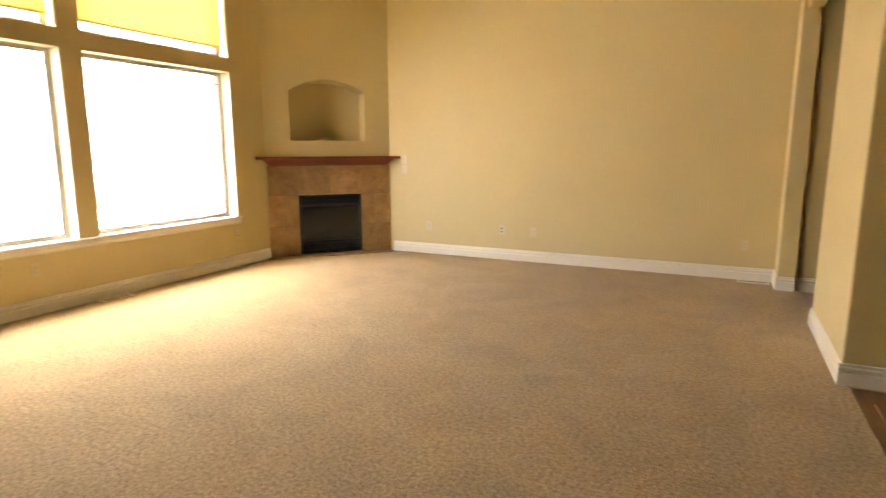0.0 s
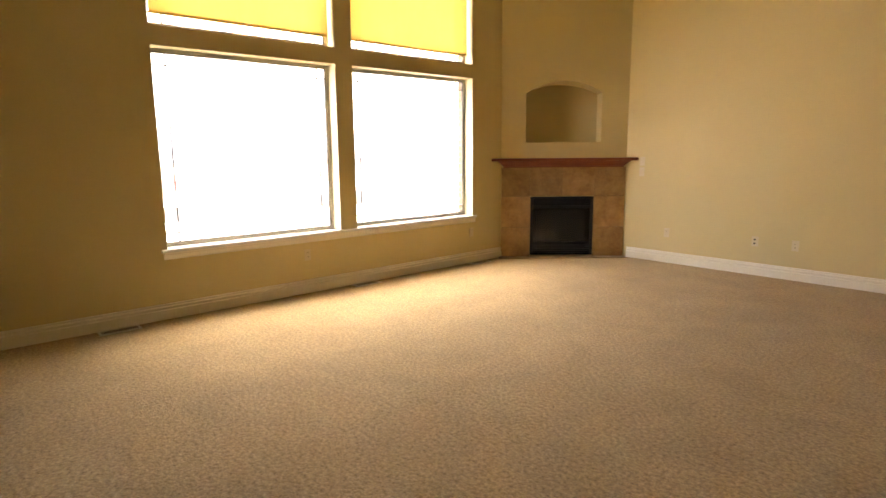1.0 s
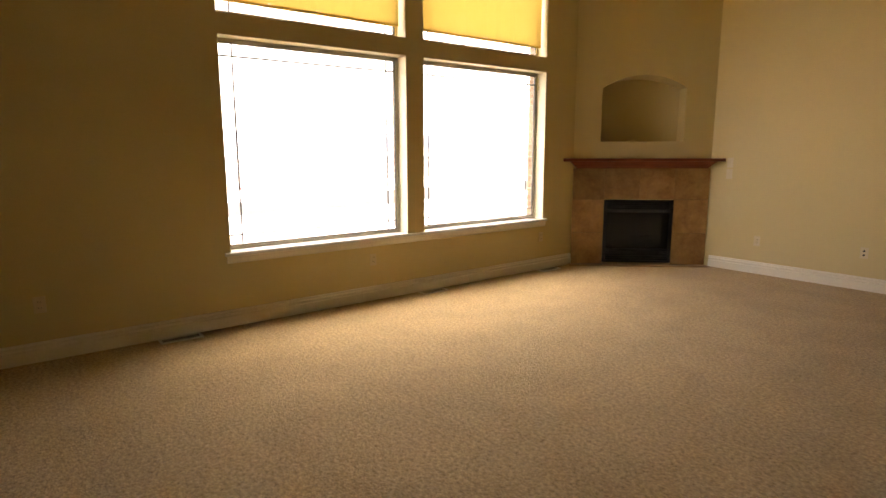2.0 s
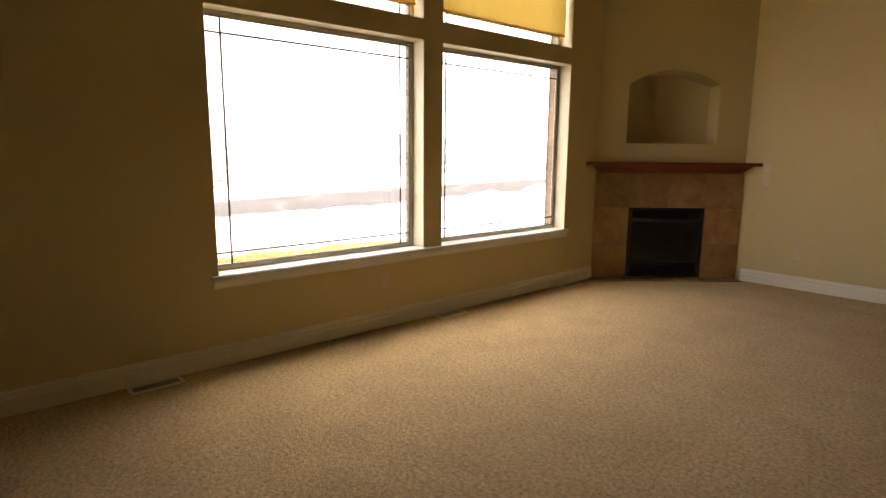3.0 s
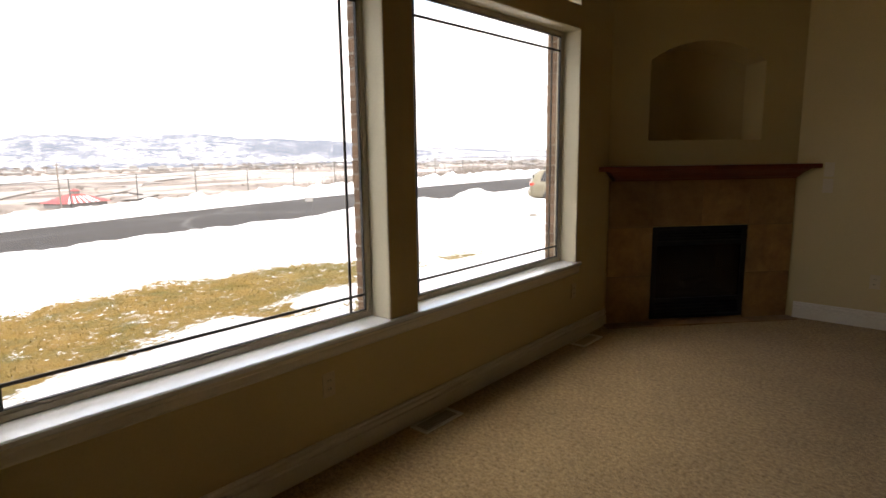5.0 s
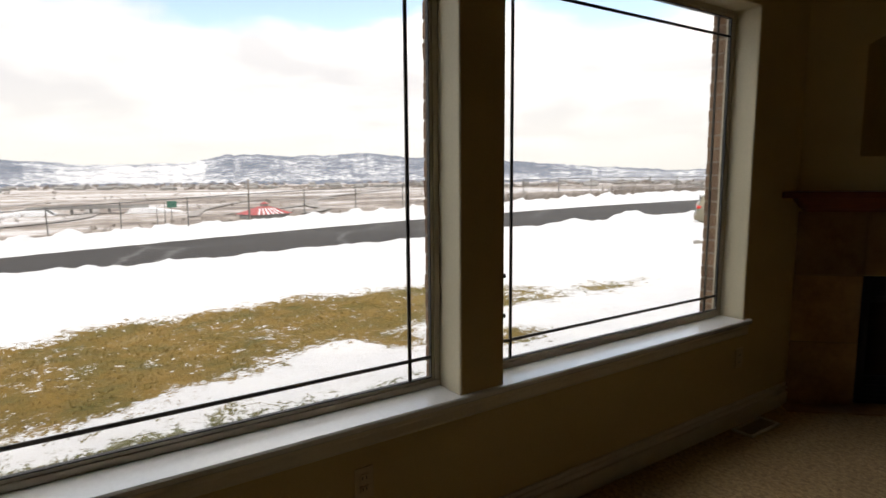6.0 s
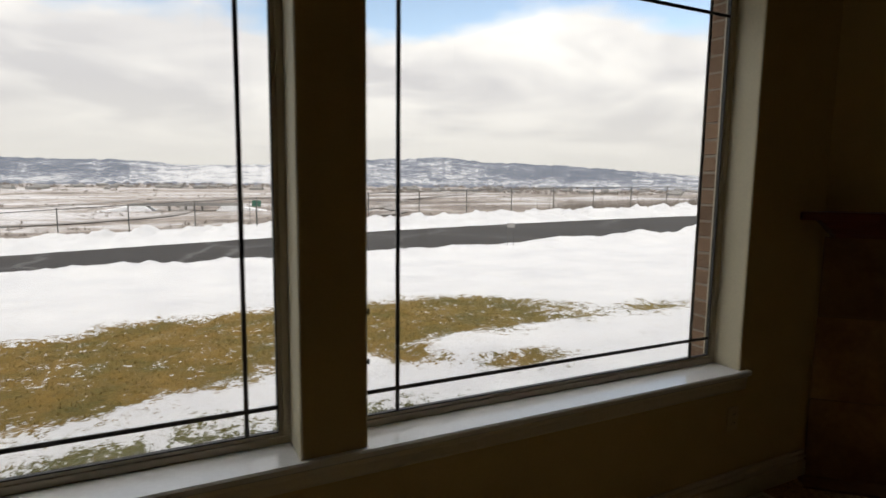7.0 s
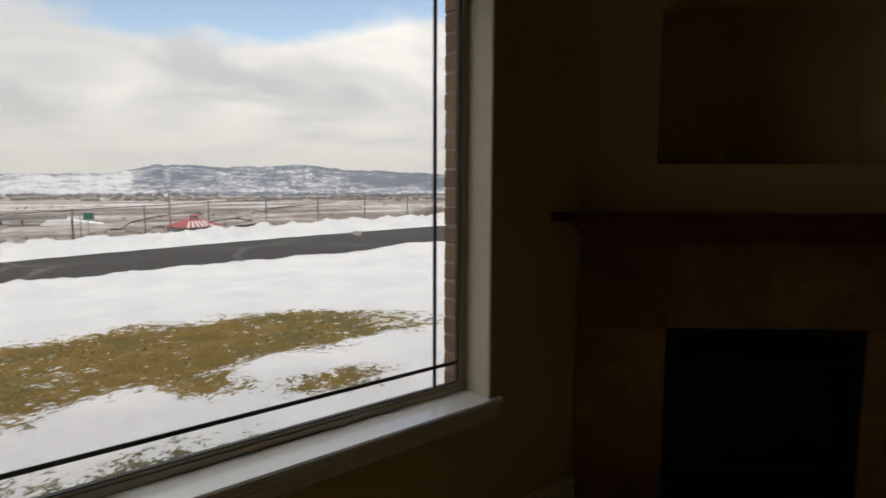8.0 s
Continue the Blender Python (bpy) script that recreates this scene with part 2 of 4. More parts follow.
def make_shade_cloth():
    m, nt, N, L, b = node_material("yellow_shade_cloth")
    co = N("ShaderNodeTexCoord").outputs["Object"]
    n = tex_noise(N, L, co, 260.0, 2.0)
    n2 = tex_noise(N, L, co, 1.4, 3.0)
    col = mix_rgb(N, L, 0.3, ramp(N, L, n2, [(0.3, (0.72, 0.48, 0.10)), (0.7, (0.78, 0.53, 0.125))]), ramp(N, L, n, [(0.3, (0.65, 0.42, 0.085)), (0.7, (0.80, 0.55, 0.14))]))
    nt.nodes.remove(b)
    df, tl, mx = N("ShaderNodeBsdfDiffuse"), N("ShaderNodeBsdfTranslucent"), N("ShaderNodeMixShader")
    L(col, df.inputs[0])
    L(col, tl.inputs[0])
    mx.inputs[0].default_value = 0.20
    L(df.outputs[0], mx.inputs[1])
    L(tl.outputs[0], mx.inputs[2])
    L(mx.outputs[0], nt.nodes["Material Output"].inputs[0])
    return m


def make_asphalt():
    m, nt, N, L, b = node_material("wet_asphalt")
    co = N("ShaderNodeTexCoord").outputs["Object"]
    n1 = tex_noise(N, L, co, 0.6, 5.0, 0.6, 0.5)
    n2 = tex_noise(N, L, co, 25.0, 4.0, 0.6)
    mp = N("ShaderNodeMapping")
    mp.inputs["Scale"].default_value = (1.6, 0.06, 1)
    mp.inputs["Rotation"].default_value = (0, 0, radians(5.7))
    L(co, mp.inputs[0])
    n3 = tex_noise(N, L, mp.outputs[0], 1.2, 4.0, 0.6, 0.2)
    vor = N("ShaderNodeTexVoronoi")
    vor.feature = "DISTANCE_TO_EDGE"
    vor.inputs["Scale"].default_value = 0.14
    wob = N("ShaderNodeVectorMath")
    wob.operation = "ADD"
    ns = N("ShaderNodeTexNoise")
    ns.inputs["Scale"].default_value = 0.9
    L(co, ns.inputs["Vector"])
    L(co, wob.inputs[0])
    L(ns.outputs["Color"], wob.inputs[1])
    L(wob.outputs[0], vor.inputs["Vector"])
    col = mix_rgb(N, L, n1, (0.022, 0.019, 0.017), (0.040, 0.035, 0.031))
    col = mix_rgb(N, L, ramp(N, L, n3, [(0.55, (0, 0, 0)), (0.75, (0.55, 0.55, 0.55))]), col, (0.058, 0.056, 0.054))
    col = mix_rgb(N, L, ramp(N, L, vor.outputs["Distance"], [(0.006, (0.75, 0.75, 0.75)), (0.018, (0, 0, 0))]), col, (0.12, 0.115, 0.11))
    L(col, b.inputs["Base Color"])
    b.inputs["Specular IOR Level"].default_value = 0.25
    b.inputs["Roughness"].default_value = 0.75
    bump(N, L, n2, 0.5, 0.02, b)
    return m


def make_ground():
    """Snow over dead lawn near the house, and a snowy valley with scrub far off."""
    m, nt, N, L, b = node_material("snow_and_lawn")
    co = N("ShaderNodeTexCoord").outputs["Object"]

    def at(name):
        a = N("ShaderNodeAttribute")
        a.attribute_name = name
        return a.outputs["Fac"]

    def mth(op, a, c, clamp=False):
        n = N("ShaderNodeMath")
        n.operation, n.use_clamp = op, clamp
        for k, v in ((0, a), (1, c)):
            if isinstance(v, (int, float)):
                n.inputs[k].default_value = v
            else:
                L(v, n.inputs[k])
        return n.outputs[0]
    bare, far = at("bare"), at("far")
    e1 = tex_noise(N, L, co, 1.1, 5.0, 0.65, 0.3)
    e2 = tex_noise(N, L, co, 6.0, 7.0, 0.75, 0.2)
    f = mth("ADD", bare, mth("ADD", mth("MULTIPLY", mth("SUBTRACT", e1, 0.5), 1.3), mth("MULTIPLY", mth("SUBTRACT", e2, 0.5), 2.5)))
    e3 = tex_noise(N, L, co, 21.0, 5.0, 0.7)
    f = mth("ADD", f, mth("MULTIPLY", mth("SUBTRACT", e3, 0.5), 1.7))
    lawn_mask = mth("MULTIPLY", mth("SUBTRACT", f, 0.42), 5.0, True)
    e4 = tex_noise(N, L, co, 5.5, 4.0, 0.6)
    lawn_mask = mth("MULTIPLY", lawn_mask, mth("SUBTRACT", 1.0, mth("MULTIPLY", mth("SUBTRACT", e4, 0.655), 18.0, True)))
    g1 = tex_noise(N, L, co, 1.6, 5.0, 0.6)
    g2 = tex_noise(N, L, co, 30.0, 5.0, 0.75)
    lawn = ramp(N, L, g1, [(0.3, (0.095, 0.088, 0.020)), (0.48, (0.17, 0.115, 0.024)), (0.62, (0.215, 0.132, 0.027)), (0.75, (0.26, 0.19, 0.075))])
    lawn = mix_rgb(N, L, at("olive"), lawn, ramp(N, L, g1, [(0.3, (0.075, 0.078, 0.022)), (0.55, (0.125, 0.118, 0.038)), (0.75, (0.20, 0.175, 0.075))]))
    lawn = mix_rgb(N, L, 0.8, lawn, ramp(N, L, g2, [(0.28, (0.28, 0.28, 0.22)), (0.55, (1, 1, 1)), (0.75, (1.35, 1.3, 1.15))]), "MULTIPLY")
    s1 = tex_noise(N, L, co, 0.8, 5.0, 0.6)
    snow = ramp(N, L, s1, [(0.3, (0.60, 0.60, 0.615)), (0.65, (0.70, 0.695, 0.695))])
    dirt = ramp(N, L, e2, [(0.57, (1, 1, 1)), (0.70, (0.50, 0.47, 0.42))])
    near = mix_rgb(N, L, lawn_mask, mix_rgb(N, L, 0.45, snow, dirt, "MULTIPLY"), lawn)
    # the valley floor
    st = N("ShaderNodeMapping")
    st.inputs["Scale"].default_value = (1.0, 0.45, 1.0)
    L(co, st.inputs[0])
    v1 = tex_noise(N, L, st.outputs[0], 0.010, 8.0, 0.68, 0.4)
    v2 = tex_noise(N, L, st.outputs[0], 0.0032, 5.0, 0.55, 0.6)
    v3 = tex_noise(N, L, co, 0.07, 5.0, 0.75)
    vf = mth("ADD", mth("ADD", mth("MULTIPLY", v1, 0.55), mth("MULTIPLY", v2, 0.25)), mth("MULTIPLY", v3, 0.30))
    valley = ramp(N, L, vf, [(0.48, (0.62, 0.60, 0.60)), (0.54, (0.45, 0.415, 0.39)), (0.585, (0.28, 0.235, 0.20)), (0.66, (0.13, 0.11, 0.10))])
    L(mix_rgb(N, L, far, near, valley), b.inputs["Base Color"])
    b.inputs["Roughness"].default_value = 0.85
    b.inputs["Specular IOR Level"].default_value = 0.2
    first = bump(N, L, s1, 0.7, 0.16, b)
    second = bump(N, L, e2, 0.55, 0.05, b, first)
    bump(N, L, g2, 0.6, 0.03, b, second)
    return m


def make_hill():
    m, nt, N, L, b = node_material("hazy_scrub_snow_hill")
    co = N("ShaderNodeTexCoord").outputs["Object"]
    mp = N("ShaderNodeMapping")
    mp.inputs["Scale"].default_value = (0.8, 0.8, 3.4)
    L(co, mp.inputs[0])
    n1 = tex_noise(N, L, mp.outputs[0], 0.010, 10.0, 0.72, 0.3)
    n2 = tex_noise(N, L, mp.outputs[0], 0.045, 8.0, 0.8)
    a = N("ShaderNodeAttribute")
    a.attribute_name = "foot"

    def mth(op, x, y):
        n = N("ShaderNodeMath")
        n.operation = op
        for k, v in ((0, x), (1, y)):
            if isinstance(v, (int, float)):
                n.inputs[k].default_value = v
            else:
                L(v, n.inputs[k])
        return n.outputs[0]
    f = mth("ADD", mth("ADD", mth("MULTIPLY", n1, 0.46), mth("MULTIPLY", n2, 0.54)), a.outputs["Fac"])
    # snow to scrub, with the distance haze painted in as a blue-grey cast
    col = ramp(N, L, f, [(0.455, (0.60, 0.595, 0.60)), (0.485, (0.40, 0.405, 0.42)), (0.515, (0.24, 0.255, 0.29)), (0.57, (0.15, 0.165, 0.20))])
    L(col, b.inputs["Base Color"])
    b.inputs["Roughness"].default_value = 1.0
    b.inputs["Specular IOR Level"].default_value = 0.0
    return m


WOOD, CARPET, OAK, GLASS, FIRE_GLASS = make_wood(), make_carpet(), make_hardwood(), make_glass(), make_fire_glass()
CLOTH, ASPHALT, GROUND, HILL = make_shade_cloth(), make_asphalt(), make_ground(), make_hill()


# ---- mesh helpers ----
def box(bm, x0, x1, y0, y1, z0, z1, bevel=0.0, m=None):
    r = bmesh.ops.create_cube(bm, size=1.0)
    vs = r["verts"]
    for v in vs:
        v.co = Vector((x0 + (v.co.x + 0.5) * (x1 - x0), y0 + (v.co.y + 0.5) * (y1 - y0), z0 + (v.co.z + 0.5) * (z1 - z0)))
    if bevel:
        es = list({e for v in vs for e in v.link_edges})
        r = bmesh.ops.bevel(bm, geom=es, offset=bevel, segments=2, affect="EDGES", profile=0.6)
        vs = list({v for f in r["faces"] for v in f.verts} | {v for v in vs if v.is_valid})
    if m is not None:
        bmesh.ops.transform(bm, matrix=m, verts=vs)
    return vs


def rod(bm, p0, p1, r, seg=8, r2=None):
    p0, p1 = Vector(p0), Vector(p1)
    d = p1 - p0
    q = d.to_track_quat("Z", "Y").to_matrix().to_4x4()
    bmesh.ops.create_cone(bm, cap_ends=True, segments=seg, radius1=r, radius2=r if r2 is None else r2, depth=d.length, matrix=Matrix.Translation((p0 + p1) / 2) @ q)


def mesh_of(name, bm, material):
    me = bpy.data.meshes.new(name)
    bmesh.ops.recalc_face_normals(bm, faces=bm.faces)
    bm.to_mesh(me)
    bm.free()
    me.materials.append(material)
    return me


def part(name, bm, material, parent, label=""):
    """One mesh object under a thing or under a part."""
    ob = new(name, mesh_of(name, bm, material))
    ob.parent = parent
    return tagged(ob, label)


def solid(name, bm, material, label, category, kind="", group="", m=None):
    ob = new(name, mesh_of(name, bm, material))
    if m is not None:
        ob.matrix_world = m
    return tagged(ob, label, category, group, kind)


def empty(name, label, category, m=None, kind="", group=""):
    ob = new(name)
    if m is not None:
        ob.matrix_world = m
    return tagged(ob, label, category, group, kind)


def extruded(bm, profile, a, b, axis="y"):
    """A closed profile of (u, z) swept along y or x from a to b."""
    rings = []
    for t in (a, b):
        rings.append([bm.verts.new((u, t, z) if axis == "y" else (t, u, z)) for u, z in profile])
    n = len(profile)
    for i in range(n):
        bm.faces.new((rings[0][i], rings[0][(i + 1) % n], rings[1][(i + 1) % n], rings[1][i]))
    bm.faces.new(rings[0])
    bm.faces.new(rings[1])


def wall_cells(bm, us, zs, hole, lo, hi, axis):
    """A wall of thickness lo..hi whose cells are us x zs; hole(u, z) tells the openings. axis: the wall's normal."""
    nu, nz = len(us) - 1, len(zs) - 1
    full = [[not hole((us[i] + us[i + 1]) / 2, (zs[j] + zs[j + 1]) / 2) for j in range(nz)] for i in range(nu)]
    vert = {}

    def v(d, i, j):
        if (d, i, j) not in vert:
            t = (lo, hi)[d]
            vert[d, i, j] = bm.verts.new((t, us[i], zs[j]) if axis == "x" else (us[i], t, zs[j]))
        return vert[d, i, j]

    def solid_at(i, j):
        return 0 <= i < nu and 0 <= j < nz and full[i][j]
    for i in range(nu):
        for j in range(nz):
            if not full[i][j]:
                continue
            for d in (0, 1):
                bm.faces.new((v(d, i, j), v(d, i + 1, j), v(d, i + 1, j + 1), v(d, i, j + 1)))
            for (di, dj, a, c) in ((-1, 0, (i, j), (i, j + 1)), (1, 0, (i + 1, j), (i + 1, j + 1)), (0, -1, (i, j), (i + 1, j)), (0, 1, (i, j + 1), (i + 1, j + 1))):
                if not solid_at(i + di, j + dj):
                    bm.faces.new((v(0, *a), v(0, *c), v(1, *c), v(1, *a)))


# ---- the room ----
WX, NY, TOP = -5.605, 7.54, 5.3                  # window wall, end wall, ceiling
EX, SY = 6.2, -5.2                              # walls behind the camera
W = [(2.01, 3.775), (3.99, 5.767)]                # the two window bays
LOW, HIGH = (0.62, 2.338), (2.508, 4.15)          # lower and upper openings


def window_wall():
    bm = bmesh.new()
    ys = [SY - 0.16, W[0][0], W[0][1], W[1][0], W[1][1], NY + 0.16]
    zs = [-0.3, LOW[0] - 0.03, LOW[1], HIGH[0], HIGH[1], TOP]

    def hole(y, z):
        return any(a < y < b for a, b in W) and (LOW[0] - 0.03 < z < LOW[1] or HIGH[0] < z < HIGH[1])
    wall_cells(bm, ys, zs, hole, WX - 0.18, WX, "x")
    ob = solid("wall_west", bm, PAINT, "tan painted drywall with two tall window bays", "wall", "structure")
    ob.data.materials.append(REVEAL)
    for f in ob.data.polygons:
        if abs(f.normal.x) < 0.5 and W[0][0] - 0.1 < f.center.y < W[1][1] + 0.1 and 0.4 < f.center.z < HIGH[1] + 0.1:
            f.material_index = 1
    bv = ob.modifiers.new("round", "BEVEL")
    bv.width, bv.segments, bv.limit_method = 0.009, 3, "ANGLE"


def other_walls():
    bm = bmesh.new()
    box(bm, WX, 0.36, NY, NY + 0.16, -0.3, TOP)
    solid("wall_north", bm, PAINT, "tall plain tan painted drywall", "wall", "structure")
    bm = bmesh.new()                             # short return at the hall's mouth and the hall's far wall
    box(bm, 0.36, 0.52, 7.16, NY + 0.16, -0.3, TOP, 0.006)
    solid("wall_return", bm, PAINT, "narrow tan drywall return beside the hall", "wall", "structure")
    bm = bmesh.new()
    wall_cells(bm, [0.52, 0.93, 1.75, 3.2], [-0.3, 0.0, 2.05, TOP], lambda x, z: 0.93 < x < 1.75 and 0 < z < 2.05, 7.2, 7.36, "y")
    solid("wall_hall_end", bm, PAINT, "tan painted wall of the hall with a doorway", "wall", "structure")
    bm = bmesh.new()
    box(bm, 3.2, 3.36, 4.55, 7.36, -0.3, TOP)
    solid("wall_hall_side", bm, PAINT, "tan painted wall closing the hall", "wall", "structure")
    bm = bmesh.new()
    box(bm, 0.53, 3.2, 4.55, 5.93, -0.3, TOP, 0.012)
    solid("wall_block", bm, PAINT, "tan painted drywall block with outside corners", "wall", "structure")
    bm = bmesh.new()
    box(bm, 0.40, 0.52, 5.93, 7.16, 2.75, TOP)
    solid("wall_header", bm, PAINT, "tan drywall header over the hall opening", "wall", "structure")
    bm = bmesh.new()
    box(bm, EX, EX + 0.16, SY - 0.16, 4.71, -0.3, TOP)
    solid("wall_east", bm, PAINT, "plain tan painted wall", "wall", "structure")
    bm = bmesh.new()
    box(bm, 3.36, EX, 4.55, 4.71, -0.3, TOP)
    solid("wall_kitchen", bm, PAINT, "plain tan painted wall", "wall", "structure")
    bm = bmesh.new()
    box(bm, WX, EX, SY - 0.16, SY, -0.3, TOP)
    solid("wall_south", bm, PAINT, "plain tan painted wall", "wall", "structure")
    bm = bmesh.new()
    box(bm, WX - 0.16, EX + 0.16, SY - 0.16, NY + 0.16, TOP, TOP + 0.2)
    solid("ceiling", bm, CEIL, "high off-white painted ceiling", "ceiling", "structure")
    bm = bmesh.new()
    box(bm, WX, 0.58, SY, NY, -0.25, 0.0)
    solid("floor_carpet", bm, CARPET, "beige cut-pile carpet with faint footprints", "floor", "structure")
    bm = bmesh.new()
    box(bm, 0.58, EX, SY, 7.2, -0.25, -0.016)
    sub = solid("floor_hardwood", bm, OAK, "brown oak strip floor", "floor", "structure")
    return sub


BASE = [(0.0, 0.0), (0.020, 0.0), (0.020, 0.080), (0.0195, 0.084), (0.009, 0.088), (0.009, 0.098), (0.018, 0.102), (0.0195, 0.109), (0.016, 0.116), (0.007, 0.120), (0.007, 0.127), (0.012, 0.131), (0.009, 0.138), (0.0, 0.14)]


def baseboards():
    def one(a, b, at_, axis, sign):
        bm = bmesh.new()
        extruded(bm, [(at_ + sign * u, z) for u, z in BASE], a, b, axis)
        solid("baseboard", bm, WHITE, "white painted moulded baseboard along the wall", "baseboard", "structure")
    one(SY, 6.33, WX, "y", 1)
    one(-4.41, 0.36, NY, "x", -1)
    one(7.144, NY, 0.36, "y", -1)
    one(0.344, 0.52, 7.16, "x", -1)
    one(0.536, 0.86, 7.2, "x", -1)
    one(4.534, 5.946, 0.53, "y", -1)
    one(0.514, 3.2, 4.55, "x", -1)
    one(0.53, 3.2, 5.93, "x", 1)
    one(SY, 4.55, EX, "y", -1)
    one(WX, EX, SY, "x", 1)


def hall_door():
    d = empty("door_1", "white painted panel door in a white casing", "door", pose(0.93, 7.2, 0), "structure")
    for x0, x1 in ((-0.07, 0.0), (0.82, 0.89)):
        bm = bmesh.new()
        box(bm, x0, x1, -0.018, 0.0, 0.0, 2.05, 0.004)
        part("casing", bm, WHITE, d)
    bm = bmesh.new()
    box(bm, -0.07, 0.89, -0.018, 0.0, 2.05, 2.12, 0.004)
    part("casing", bm, WHITE, d)
    bm = bmesh.new()
    box(bm, 0.005, 0.815, 0.06, 0.1, 0.008, 2.045, 0.003)
    for z0, z1 in ((0.2, 0.95), (1.08, 1.9)):
        for x0, x1 in ((0.11, 0.37), (0.45, 0.71)):
            box(bm, x0, x1, 0.052, 0.06, z0, z1, 0.004)
    leaf = part("door_leaf", bm, WHITE, d)
    bm = bmesh.new()
    bmesh.ops.create_uvsphere(bm, u_segments=12, v_segments=8, radius=0.028, matrix=pose(0.75, 0.02, 0.95))
    rod(bm, (0.75, 0.02, 0.95), (0.75, 0.056, 0.95), 0.012)
    part("door_knob", bm, RIM, leaf, "brushed metal knob")


window_wall()
hardwood = other_walls()
baseboards()
hall_door()


# ---- windows ----
def window(index, y0, y1, z0, z1):
    """A fixed vinyl window with a dark perimeter grille; its sash stands at the outer side of the wall."""
    win = empty("window_%d" % index, "fixed almond vinyl window with dark perimeter grille bars", "window", pose(WX - 0.15, (y0 + y1) / 2, z0), "structure")
    hw, h, t = (y1 - y0) / 2, z1 - z0, 0.025
    for a in ((-hw, hw, 0, t), (-hw, hw, h - t, h), (-hw, -hw + t, t, h - t), (hw - t, hw, t, h - t)):
        bm = bmesh.new()
        box(bm, -0.03, 0.012, *a, 0.003)
        fr = part("window_frame", bm, VINYL, win)
        for nm, lo, hi, back, front, mat in (("glazing_bead", 0.0, 0.012, -0.012, 0.005, VINYL), ("gasket", 0.012, 0.016, -0.010, 0.0075, SLOT)):
            bm = bmesh.new()                      # the stepped inside of the frame
            if a[1] - a[0] > a[3] - a[2]:
                zz = (t + lo, t + hi) if a[2] == 0 else (h - t - hi, h - t - lo)
                box(bm, back, front, -hw + t + lo, hw - t - lo, *zz)
            else:
                yy = (-hw + t + lo, -hw + t + hi) if a[0] < 0 else (hw - t - hi, hw - t - lo)
                box(bm, back, front, *yy, t + hi, h - t - hi)
            part(nm, bm, mat, fr, "" if nm == "glazing_bead" else "thin dark gasket")
    for x in (0.006, -0.006):
        bm = bmesh.new()
        bm.faces.new([bm.verts.new(q) for q in ((x, -hw + t, t), (x, hw - t, t), (x, hw - t, h - t), (x, -hw + t, h - t))])
        p = part("pane", bm, GLASS, win, "clear window glass")
        p.visible_shadow = False
    g = 0.136
    for y in (-hw + g + (0.024 if index > 2 else 0.014), hw - g - (0.018 if index > 2 else -0.002)):
        bm = bmesh.new()
        box(bm, -0.003, 0.003, y - 0.007, y + 0.007, t, h - t)
        part("grille_bar", bm, GRILLE, win, "thin dark grille bar")
    for z in (g - 0.016, h - g):
        bm = bmesh.new()
        box(bm, -0.0025, 0.0025, -hw + t, hw - t, z - 0.007, z + 0.007)
        part("grille_bar", bm, GRILLE, win, "thin dark grille bar")
    return win


for k, (y0, y1) in enumerate(W):
    window(2 * k + 1, y0, y1, *LOW)
    window(2 * k + 2, y0, y1, *HIGH)


def window_stool():
    st = empty("window_sill", "white painted wooden window stool with moulded apron", "window sill", pose(WX, 0, LOW[0]), "structure")
    bm = bmesh.new()
    extruded(bm, [(0.0, -0.028), (0.018, -0.028), (0.024, -0.022), (0.024, -0.007), (0.018, 0.0), (0.0, 0.0)], W[0][0] - 0.055, W[1][1] + 0.055)
    part("nosing", bm, STOOL, st)
    for y0, y1 in W:
        bm = bmesh.new()
        box(bm, -0.142, 0.0, y0 + 0.001, y1 - 0.001, -0.028, 0.0)
        part("stool_board", bm, STOOL, st)
    bm = bmesh.new()
    prof = [(0.0005, -0.028), (0.016, -0.028), (0.016, -0.042), (0.012, -0.048), (0.012, -0.078), (0.008, -0.088), (0.0005, -0.092)]
    extruded(bm, prof, W[0][0] - 0.04, W[1][1] + 0.04)
    part("apron", bm, WHITE, st)


def roller_shade(y0, y1, group):
    sh = empty("roller_shade", "translucent yellow fabric roller shade drawn down", "roller shade", pose(WX - 0.075, (y0 + y1) / 2, HIGH[0]), group=group)
    hw = (y1 - y0) / 2 - 0.03
    drop = 0.125
    bm = bmesh.new()
    n, mrow = 24, 12
    vs = [[bm.verts.new((0.004 * math.sin(i * 0.9) * (j / mrow - 1) + 0.002 * math.sin(i * 2.1 + 1), -hw + 2 * hw * i / n, drop + (HIGH[1] - HIGH[0] - drop - 0.05) * j / mrow)) for j in range(mrow + 1)] for i in range(n + 1)]
    for i in range(n):
        for j in range(mrow):
            bm.faces.new((vs[i][j], vs[i + 1][j], vs[i + 1][j + 1], vs[i][j + 1]))
    part("cloth", bm, CLOTH, sh)
    bm = bmesh.new()
    box(bm, -0.004, 0.006, -hw, hw, drop - 0.022, drop, 0.003)
    part("hem_bar", bm, CLOTH, sh, "yellow cloth-wrapped hem bar")
    bm = bmesh.new()
    rod(bm, (0, -hw, HIGH[1] - HIGH[0] - 0.04), (0, hw, HIGH[1] - HIGH[0] - 0.04), 0.025, 16)
    part("roller", bm, WHITE, sh)


